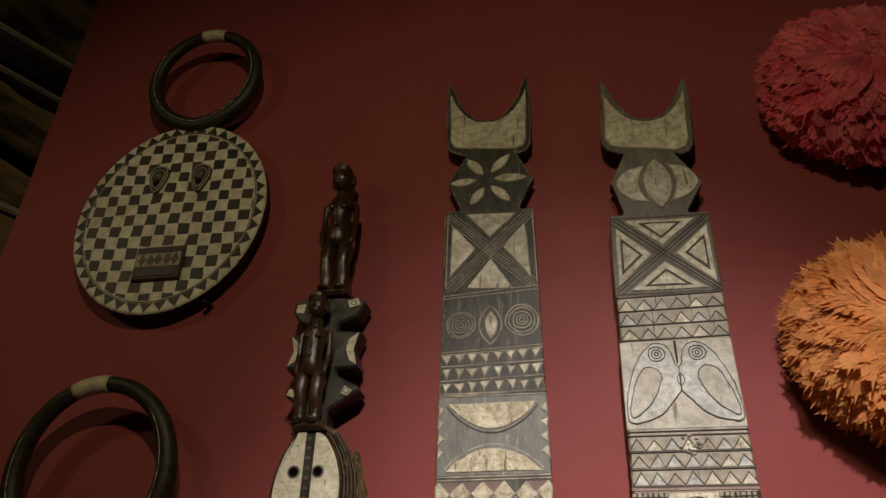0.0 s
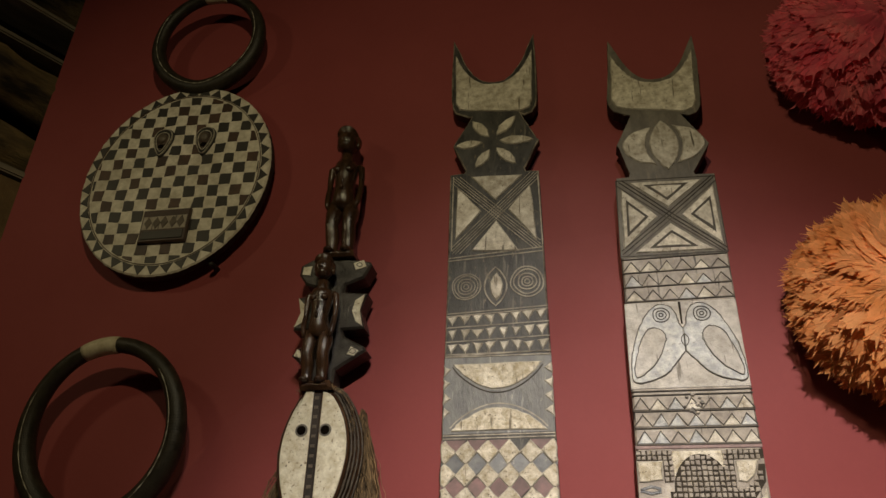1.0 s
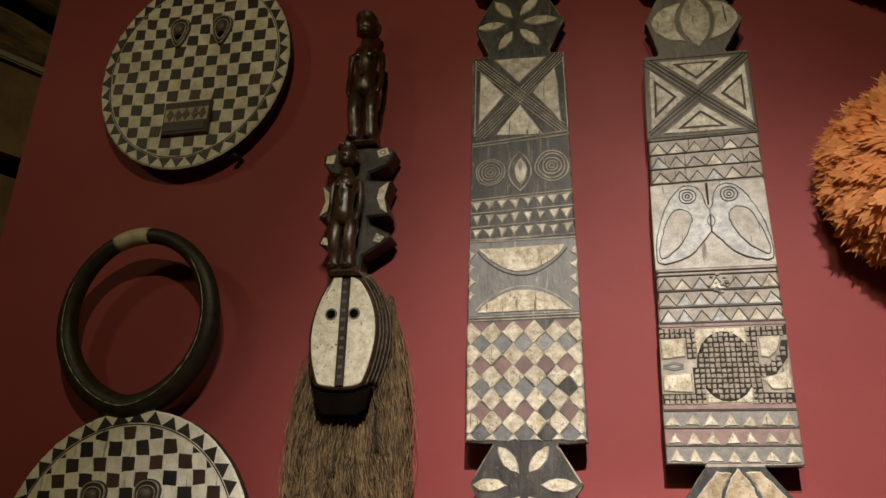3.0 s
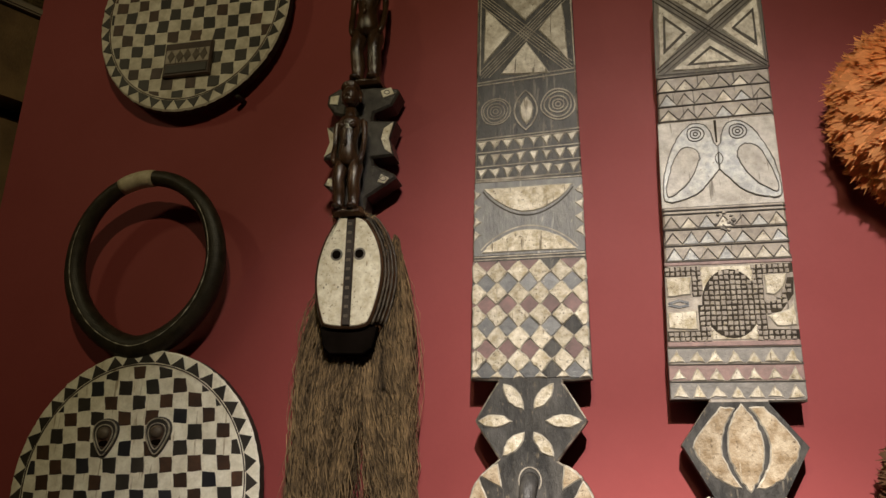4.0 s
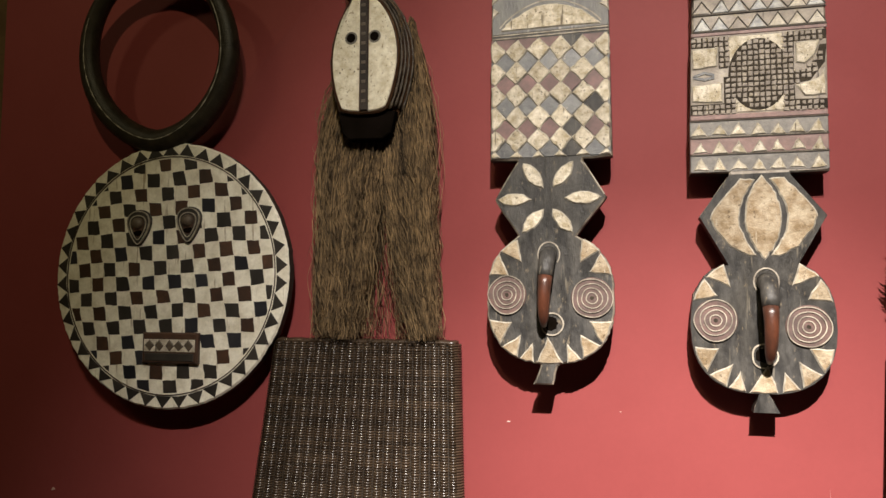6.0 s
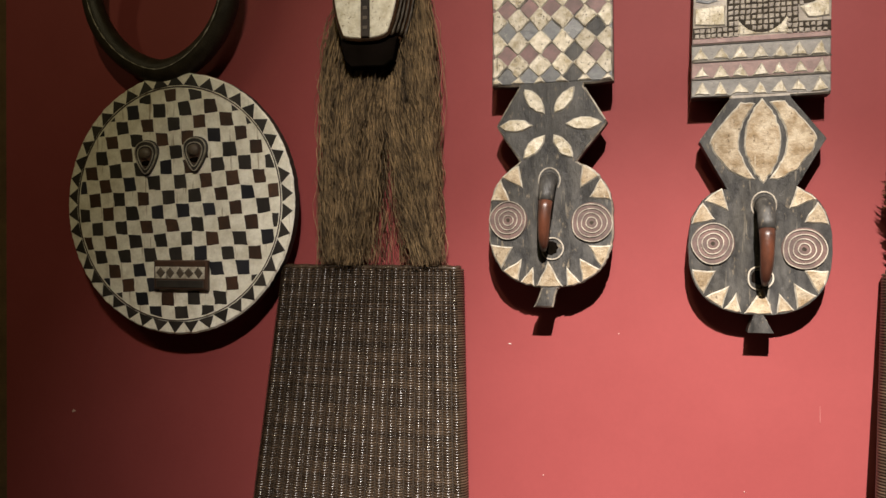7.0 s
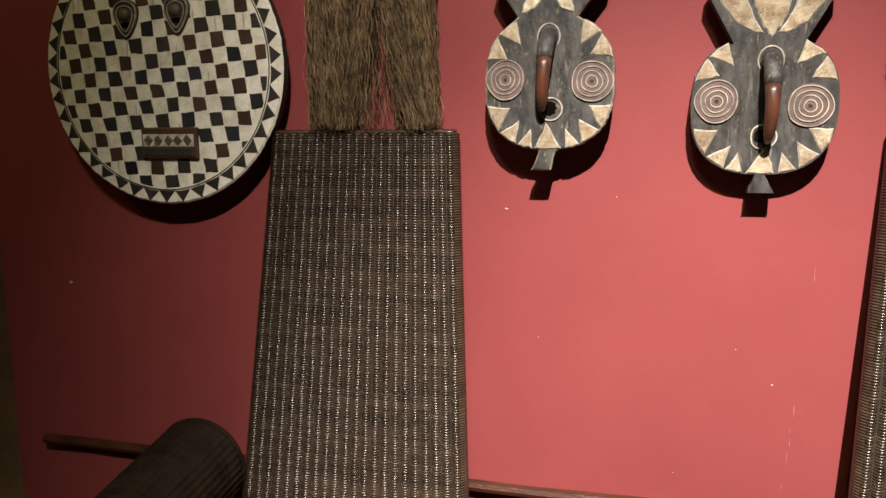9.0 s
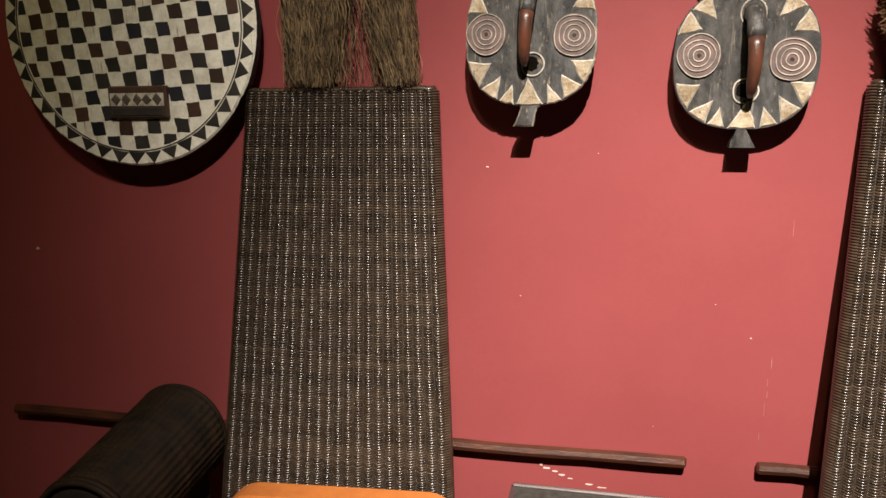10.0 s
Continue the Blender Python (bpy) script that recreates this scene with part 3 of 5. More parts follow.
piece("almond_eye", almond(0.124, 2.597, 0.085, 0.036, 90), Y1 + 0.001, Y1 - 0.004, M_CREAM_GREY, mask, 0.0022, edge=M_EDGE)
for k in range(3):
    zt = 2.518 - k * 0.041
    triangle_row(mask, -0.014, 0.262, zt - 0.002, zt - 0.032, 8, Y1, [M_CREAM_GREY], False, rng, 0.035 - 0.01 * k)
    lines(mask, [[(-0.015, zt - 0.039), (0.264, zt - 0.031)]], 0.003, Y1, M_LINE)
piece("grey_field", [(-0.0155, 2.392), (0.265, 2.392), (0.2665, 2.192), (-0.0165, 2.189)], Y1 + 0.001, Y1 - 0.0012, M_SLATE, mask, 0.0005, "slate grey painted field between two half discs")
half = [(0.006 + 0.236 * i / 16, 2.376 - 0.072 * math.sin(math.pi * i / 16) ** 0.8) for i in range(17)]
piece("half_disc", half, Y1 + 0.001, Y1 - 0.004, M_CREAM, mask, 0.0022, edge=M_EDGE)
lines(mask, [[(x, z - 0.009) for x, z in half]], 0.0035, Y1, M_GROOVE)
half = [(0.002 + 0.247 * i / 16, 2.196 + 0.062 * math.sin(math.pi * i / 16) ** 0.8) for i in range(17)]
piece("half_disc", half, Y1 + 0.001, Y1 - 0.004, M_CREAM, mask, 0.0022, edge=M_EDGE)
lines(mask, [[(x, z + 0.009) for x, z in half]], 0.0035, Y1, M_LINE)
for k in range(4):
    zc = 2.356 - k * 0.037
    piece("carved_triangle", jitter([(-0.017, zc + 0.017), (-0.017, zc - 0.017), (0.004, zc + 0.002)], 0.002, rng), Y1 + 0.001, Y1 - 0.0038, M_CREAM_GREY, mask, 0.0022, edge=M_EDGE)
    piece("carved_triangle", jitter([(0.266, zc + 0.017), (0.266, zc - 0.017), (0.243, zc + 0.002)], 0.002, rng), Y1 + 0.001, Y1 - 0.0038, M_CREAM_GREY, mask, 0.0022, edge=M_EDGE)


def clip(pts, x0, x1, z0, z1):
    for axis, lim, sign in ((0, x0, 1), (0, x1, -1), (1, z0, 1), (1, z1, -1)):
        out = []
        for p, q in zip(pts, pts[1:] + pts[:1]):
            dp, dq = (p[axis] - lim) * sign, (q[axis] - lim) * sign
            if dp >= 0:
                out.append(p)
            if dp * dq < 0:
                t = dp / (dp - dq)
                out.append((p[0] + (q[0] - p[0]) * t, p[1] + (q[1] - p[1]) * t))
        pts = out
        if len(pts) < 3:
            return []
    return pts


PX, PZ = 0.0537, 0.0562
for j in range(0, 12):
    zc = 2.172 - j * PZ / 2
    for i in range(-1, 7):
        cream = j % 2 == 1
        xc = (-0.010 if cream else 0.017) + i * PX
        k = 0.515 if cream else 0.47
        a, b = PX * k, PZ * k
        if cream:
            pts = [(xc - a, zc - b * 0.08), (xc - a * 0.1, zc - b), (xc + a * 0.1, zc - b), (xc + a, zc - b * 0.08), (xc + a, zc + b * 0.08), (xc + a * 0.1, zc + b), (xc - a * 0.1, zc + b), (xc - a, zc + b * 0.08)]
        else:
            pts = [(xc - a, zc), (xc, zc - b), (xc + a, zc), (xc, zc + b)]
        pts = clip(jitter(pts, 0.0024, rng), -0.0195, 0.2685, 1.877, 2.174)
        if len(pts) < 3 or abs(area2(pts)) < 4e-5:
            continue
        mat = M_CREAM if cream else ((M_REDBROWN, M_BLUEGREY)[(j // 2) % 2] if rng.random() < 0.85 else M_DARK)
        piece("lozenge", pts, Y1 + 0.001, Y1 - (0.0042 if cream else 0.0018), mat, mask, 0.0022 if cream else 0.0008, edge=M_EDGE if cream else None)
for cx, cz, l, w, a in ((0.083, 1.832, 0.082, 0.034, -52), (0.156, 1.833, 0.08, 0.033, 51), (0.037, 1.774, 0.086, 0.032, 0), (0.203, 1.775, 0.088, 0.032, 0), (0.084, 1.722, 0.08, 0.031, 46), (0.153, 1.721, 0.076, 0.032, -51)):
    piece("petal", almond(cx, cz, l, w, a), Y1 + 0.001, Y1 - 0.004, M_CREAM, mask, 0.0022, edge=M_EDGE)
lines(mask, [[(0.205, 1.860), (0.253, 1.782)]], 0.003, Y1, M_LINE)
face_pieces(mask, g1, Y1, rng, ((0.020, 1.543, 0.047), (0.222, 1.536, 0.049)), M_OCHRE, (0.128, 1.474, 0.026), (0.121, 1.640, 0.112, 1.470, 0.055))

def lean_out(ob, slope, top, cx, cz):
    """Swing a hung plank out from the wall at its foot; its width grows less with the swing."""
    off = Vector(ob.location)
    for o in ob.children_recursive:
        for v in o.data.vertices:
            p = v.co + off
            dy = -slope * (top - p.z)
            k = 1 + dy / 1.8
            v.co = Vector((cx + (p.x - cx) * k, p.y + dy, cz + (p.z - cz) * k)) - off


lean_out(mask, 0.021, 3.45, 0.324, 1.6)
for hx, hz, hy in ((0.122, 3.10, 1.425), (0.122, 2.85, 1.42), (0.122, 1.95, 1.40)):
    bm = bmesh.new()
    box(bm, (hx - 0.02, hy, hz - 0.02), (hx + 0.02, WALL + 0.002, hz + 0.02))
    part("hanger", bm, M_SIDE, mask)

# second plank: birds and a cross-hatched tortoise
Y2 = 1.381
g2 = dict(tip=((0.489, 3.432), (0.745, 3.420)), saddle=(0.607, 3.258), corner=((0.473, 3.170), (0.735, 3.142)), neck1=((0.533, 3.127), (0.675, 3.117)),
          knuckle=((0.484, 3.022), (0.740, 3.004)), neck2=((0.512, 2.920), (0.686, 2.910)), top=((0.473, 2.906), (0.740, 2.899)), bottom=((0.445, 1.821), (0.736, 1.818)),
          neck3=((0.529, 1.816), (0.655, 1.812)), lozenge=((0.463, 1.721), (0.727, 1.719)), neck4=((0.523, 1.612), (0.668, 1.615)), face=(0.590, 1.479, 0.150, 0.150),
          chin=((0.600, 1.330), (0.622, 1.289), (0.567, 1.289), (0.580, 1.330)), field=((0.493, 3.370), (0.738, 3.362)))
mask2 = thing("plank_mask", (0.595, 1.44, 1.289), "tall carved plank mask with two birds and a cross-hatched tortoise", "mask", "carved plank masks on the wall")
rng = random.Random(12)
plank_body(mask2, g2, Y2, 0.045, M_TAUPE)
crescent_field(mask2, g2, Y2, M_CREAM_GREY)
piece("almond_field", almond(0.617, 3.010, 0.176, 0.084, 91), Y2 + 0.001, Y2 - 0.005, M_CREAM_GREY, mask2, 0.003, edge=M_EDGE)
for s in (-1, 1):
    zs = [3.078 - 0.0137 * i for i in range(11)]
    inner = [(0.617 + s * (0.012 + 0.039 * (1 - ((z - 3.010) / 0.088) ** 2)), z) for z in zs]
    outer = [(0.615 + s * (0.060 + 0.056 * (1 - (abs(z - 3.012) / 0.066) ** 1.9)), z) for z in zs[1:-1]]
    piece("side_petal", inner + outer[::-1], Y2 + 0.001, Y2 - 0.005, M_CREAM_GREY, mask2, 0.003, edge=M_EDGE)
piece("frame_paint", [p for p in plank_outline(g2) if p[1] > 2.8 and p[0] > 0.607] + [(0.737, 2.648), (0.463, 2.648)] + [p for p in plank_outline(g2)[15:] if p[1] > 2.8 and p[0] <= 0.607] + [p for p in plank_outline(g2)[:15] if p[0] <= 0.607], Y2 + 0.001, Y2 - 0.001, M_FRAME, mask2, 0.0005, "grey brown painted crescent and crossed panel")
# crossed panel with nested triangles
cx, cz = 0.604, 2.772
for big in ([(0.505, 2.888), (0.705, 2.884), (cx, cz + 0.025)], [(0.482, 2.868), (0.472, 2.672), (cx - 0.030, cz)], [(0.500, 2.662), (0.708, 2.658), (cx, cz - 0.024)], [(0.731, 2.862), (0.731, 2.672), (cx + 0.030, cz)]):
    piece("carved_triangle", big, Y2 + 0.001, Y2 - 0.0042, M_CREAM_GREY, mask2, 0.002, edge=M_EDGE)
    m = Vector((sum(p[0] for p in big) / 3, sum(p[1] for p in big) / 3))
    piece("triangle_groove", [tuple(m + (Vector(p) - m) * 0.61) for p in big], Y2 - 0.001, Y2 - 0.0047, M_INCISED, mask2, 0.0003)
    piece("inner_triangle", [tuple(m + (Vector(p) - m) * 0.50) for p in big], Y2 - 0.001, Y2 - 0.0054, M_CREAM_GREY, mask2, 0.001, edge=M_EDGE)
lines(mask2, [[(0.478, 2.892), (cx, cz), (0.734, 2.655)], [(0.736, 2.888), (cx, cz), (0.470, 2.660)], [(0.486, 2.898), (cx + 0.008, cz + 0.006), (0.738, 2.664)], [(0.729, 2.892), (cx - 0.008, cz + 0.006), (0.468, 2.670)]], 0.0022, Y2, M_GROOVE, proud=0.0025)


lines(mask2, [[(0.470, 2.897), (0.739, 2.891), (0.740, 2.652), (0.464, 2.653), (0.470, 2.897)], [(0.470, 2.882), (cx - 0.008, cz - 0.006), (0.726, 2.653)], [(0.739, 2.876), (cx + 0.008, cz - 0.006), (0.482, 2.654)]], 0.0022, Y2, M_INCISED, proud=0.0025)


def groove_rows(xl, xr, zs, tilt=0.0):
    lines(mask2, [[(xl, z - tilt), (xr, z + tilt)] for z in zs], 0.0026, Y2, M_INCISED, proud=0.003)


def zigzag(xl, xr, ztop, zbot, n, mats):
    """Triangles in low relief under a dark zigzag groove."""
    w = (xr - xl) / n
    line = []
    for i in range(n):
        a = xl + i * w + rng.uniform(-0.003, 0.003)
        top = (a + w / 2 + rng.uniform(-0.003, 0.003), ztop + rng.uniform(-0.002, 0.003))
        line += [(a, zbot), top]
        piece("carved_triangle", [(a + 0.002, zbot - 0.001), (a + w - 0.002, zbot - 0.001), (top[0], top[1] - 0.003)], Y2 + 0.001, Y2 - 0.002, rng.choice(mats), mask2, 0.001)
    line.append((xr, zbot))
    lines(mask2, [line], 0.0026, Y2, M_INCISED, "zigzag_groove", 0.0026)


groove_rows(0.464, 0.736, (2.645, 2.604, 2.562, 2.520), 0.002)
for k in range(3):
    zt = 2.640 - 0.0415 * k
    zigzag(0.465, 0.735, zt - 0.006, zt - 0.035, 6, [M_CREAM_GREY, M_TAUPE, M_SILVER if k else M_CREAM_GREY])
# bird panel
piece("bird_panel", [(0.460, 2.514), (0.736, 2.514), (0.737, 2.284), (0.456, 2.284)], Y2 + 0.001, Y2 - 0.0015, M_LILAC, mask2)
for s in (-1, 1):
    c = 0.598
    bird = softened([(c + s * x, z) for x, z in ((0.0005, 2.442), (0.010, 2.452), (0.012, 2.482), (0.030, 2.506), (0.058, 2.508), (0.082, 2.488), (0.103, 2.456), (0.122, 2.410), (0.132, 2.370), (0.137, 2.325),
                                                 (0.134, 2.296), (0.090, 2.302), (0.050, 2.320), (0.028, 2.346), (0.0005, 2.378))])
    b = piece("bird", bird, Y2 + 0.001, Y2 - 0.004, M_SILVER, mask2, 0.002, "silvery blue grey painted bird in low relief")
    bm = bmesh.new()
    strip(bm, wobble(bird, 0.003), 0.0019, Y2, Y2 - 0.0044)
    part("bird_outline", bm, M_INCISED, b)
    wing = [(c + s * x, z) for x, z in ((0.044, 2.412), (0.046, 2.430), (0.066, 2.446), (0.094, 2.434), (0.112, 2.396), (0.126, 2.352), (0.132, 2.304), (0.092, 2.330), (0.060, 2.366), (0.044, 2.412))]
    wing = softened(wing)[:-1]
    piece("wing", wing, Y2 - 0.002, Y2 - 0.0055, M_LILAC, b, 0.002, "dull grey cream wing")
    bm = bmesh.new()
    strip(bm, wobble(wing, 0.003), 0.0019, Y2 - 0.003, Y2 - 0.006, closed=True)
    part("wing_outline", bm, M_INCISED, b)
    bm = bmesh.new()
    for r in (0.0205, 0.0125, 0.005):
        strip(bm, circle(c + s * 0.050, 2.477, r, r, 20, r * 0.05, 3), 0.0024, Y2 - 0.003, Y2 - 0.0052, closed=True)
    part("bird_eye", bm, M_GROOVE, b)
bm = bmesh.new()
strip(bm, almond(0.599, 2.407, 0.034, 0.018, 88), 0.0022, Y2, Y2 - 0.0052, closed=True)
part("small_almond", bm, M_INCISED, mask2)
piece("beak_line", [(0.594, 2.512), (0.600, 2.512), (0.599, 2.452), (0.595, 2.452)], Y2, Y2 - 0.005, M_GROOVE, mask2)
groove_rows(0.456, 0.738, (2.278, 2.268, 2.228, 2.187, 2.147))
for k in range(3):
    zt = 2.266 - 0.0405 * k
    zigzag(0.457, 0.737, zt - 0.006, zt - 0.034, 7, [M_TAUPE, M_CREAM_GREY, M_SILVER])
# a gouge where the paint has come off
for k in range(16):
    gx, gz = 0.600 + rng.uniform(-0.022, 0.022), 2.245 + rng.uniform(-0.024, 0.024)
    piece("gouge", jitter(circle(gx, gz, rng.uniform(0.003, 0.007), rng.uniform(0.002, 0.005), 8), 0.0014, rng), Y2, Y2 - rng.uniform(0.0024, 0.0046), rng.choice((M_FRAME, M_TAUPE, M_FRAME)), mask2, 0.0012)
# tortoise panel
piece("tortoise_panel", [(0.452, 2.134), (0.737, 2.134), (0.735, 1.956), (0.448, 1.956)], Y2 + 0.001, Y2 - 0.001, M_TAUPE, mask2)
for pts in ([(0.453, 2.108), (0.510, 2.108), (0.510, 2.063), (0.453, 2.063)], [(0.450, 2.026), (0.520, 2.026), (0.518, 1.982), (0.450, 1.982)], 
            [(0.672, 2.106), (0.722, 2.112), (0.716, 2.078), (0.690, 2.058), (0.672, 2.062)],
            [(0.672, 2.012), (0.714, 2.024), (0.730, 2.046), (0.733, 1.988), (0.690, 1.984)]):
    piece("cream_patch", jitter(pts, 0.002, rng), Y2 + 0.0005, Y2 - 0.0045, M_CREAM, mask2, 0.003, edge=M_EDGE)
piece("cream_ground", [(0.532, 2.132), (0.650, 2.132), (0.649, 1.958), (0.541, 1.958)], Y2 + 0.0005, Y2 - 0.0016, M_CREAM, mask2, 0.0006, "worn cream ground behind the tortoise")
studs = []
for i in range(23):
    for j in range(15):
        x, z = 0.457 + i * 0.0121, 2.128 - j * 0.0121
        body_in = ((x - 0.595) / 0.060) ** 2 + ((z - 2.042) / 0.079) ** 2 < 1
        leg = (abs(z - 2.122) < 0.012 and (x < 0.530 or x > 0.655)) or (abs(z - 1.965) < 0.011 and (x < 0.545 or x > 0.645)) or (0.512 < x < 0.53 and z > 2.06) or (0.648 < x < 0.668) or (0.52 < x < 0.542 and z < 2.04)
        tail = 0.668 <= x < 0.735 and abs(z - (2.030 + (x - 0.668) ** 2 * 13)) < 0.014
        if body_in or leg or tail:
            studs.append((x, z))
bm = bmesh.new()
for x, z in studs:
    dx = 0.0041 + rng.uniform(0, 0.0009)
    prism(bm, jitter([(x - dx, z - dx), (x + dx, z - dx), (x + dx, z + dx), (x - dx, z + dx)], 0.0014, rng), Y2, Y2 - 0.0042, 0.0012)
tort = part("stud_relief", bm, M_TAUPE, mask2, "small cross-hatched studs of a tortoise relief", kind="stuff")
bm = bmesh.new()
strip(bm, [(0.455, 2.044), (0.480, 2.052), (0.500, 2.046), (0.500, 2.040), (0.480, 2.036), (0.455, 2.042)], 0.006, Y2, Y2 - 0.003)
part("tortoise_head", bm, M_BLUEGREY, mask2)
piece("dark_body", circle(0.595, 2.042, 0.064, 0.083, 28), Y2 + 0.001, Y2 - 0.0022, M_GROOVE, mask2, 0.001)
for pts in ([(0.452, 2.134), (0.532, 2.134), (0.530, 2.06), (0.511, 2.06), (0.511, 2.110), (0.452, 2.110)], [(0.650, 2.134), (0.737, 2.134), (0.736, 2.112), (0.670, 2.110), (0.668, 2.05), (0.65, 2.05)],
            [(0.449, 1.957), (0.546, 1.957), (0.54, 2.04), (0.521, 2.04), (0.521, 1.979), (0.449, 1.979)], [(0.648, 1.957), (0.735, 1.957), (0.735, 1.978), (0.67, 1.980), (0.668, 2.05), (0.648, 2.05)],
            [(0.666, 2.016), (0.70, 2.018), (0.732, 2.06), (0.736, 2.10), (0.722, 2.10), (0.71, 2.06), (0.69, 2.044), (0.666, 2.044)]):
    piece("dark_limb", pts, Y2 + 0.001, Y2 - 0.0018, M_GROOVE, mask2, 0.0008)
piece("red_band", [(0.452, 2.146), (0.738, 2.146), (0.738, 2.137), (0.452, 2.137)], Y2 + 0.001, Y2 - 0.002, M_REDBAND, mask2)
piece("red_band", [(0.447, 1.954), (0.735, 1.954), (0.735, 1.942), (0.447, 1.942)], Y2 + 0.001, Y2 - 0.002, M_REDBAND, mask2)
for z0, z1 in ((1.941, 1.904), (1.861, 1.822)):
    piece("grey_band", [(0.446, z0), (0.735, z0), (0.735, z1), (0.446, z1)], Y2 + 0.001, Y2 - 0.001, M_GREYBAND, mask2)
piece("red_band", [(0.446, 1.902), (0.735, 1.902), (0.735, 1.864), (0.446, 1.864)], Y2 + 0.001, Y2 - 0.001, M_REDBAND, mask2)
for k in range(3):
    zt = 1.938 - 0.0395 * k
    triangle_row(mask2, 0.447, 0.735, zt - 0.004, zt - 0.034, 7, Y2, [M_CREAM], True, rng)
groove_rows(0.447, 0.736, (1.940, 1.901, 1.862))
# lozenge with three large petals
piece("petal", almond(0.597, 1.718, 0.190, 0.078, 91), Y2 + 0.001, Y2 - 0.0045, M_OCHRE, mask2, 0.003, edge=M_EDGE)
for s in (-1, 1):
    outer = [(0.597 + s * x, z) for x, z in ((0.047, 1.806), (0.075, 1.774), (0.104, 1.738), (0.112, 1.716), (0.100, 1.690), (0.070, 1.652), (0.030, 1.630))]
    inner = [(0.597 + s * (0.014 + 0.036 * math.sin(math.pi * t)), 1.632 + 0.172 * t) for t in (i / 8 for i in range(9))]
    piece("side_petal", outer + inner, Y2 + 0.001, Y2 - 0.0045, M_OCHRE, mask2, 0.003, edge=M_EDGE)
piece("face_paint", [p for p in plank_outline(g2) if p[1] < 1.82], Y2 + 0.001, Y2 - 0.001, M_DARK, mask2, 0.0005, "dark grey painted lower mask")
face_pieces(mask2, g2, Y2 - 0.001, rng, ((0.493, 1.489, 0.047), (0.683, 1.477, 0.047)), M_OCHRE, (0.593, 1.412, 0.026), (0.600, 1.575, 0.598, 1.400, 0.065))


# ---- round checked masks ----
def clip_ellipse(pts, cx, cz, a, b):
    ring = [(cx + a * math.cos(2 * math.pi * k / 40), cz + b * math.sin(2 * math.pi * k / 40)) for k in range(40)]
    for p0, p1 in zip(ring, ring[1:] + ring[:1]):
        ex, ez = p1[0] - p0[0], p1[1] - p0[1]
        out = []
        for p, q in zip(pts, pts[1:] + pts[:1]):
            dp, dq = ex * (p[1] - p0[1]) - ez * (p[0] - p0[0]), ex * (q[1] - p0[1]) - ez * (q[0] - p0[0])
            if dp >= 0:
                out.append(p)
            if dp * dq < 0:
                t = dp / (dp - dq)
                out.append((p[0] + (q[0] - p[0]) * t, p[1] + (q[1] - p[1]) * t))
        pts = out
        if len(pts) < 3:
            return []
    return pts


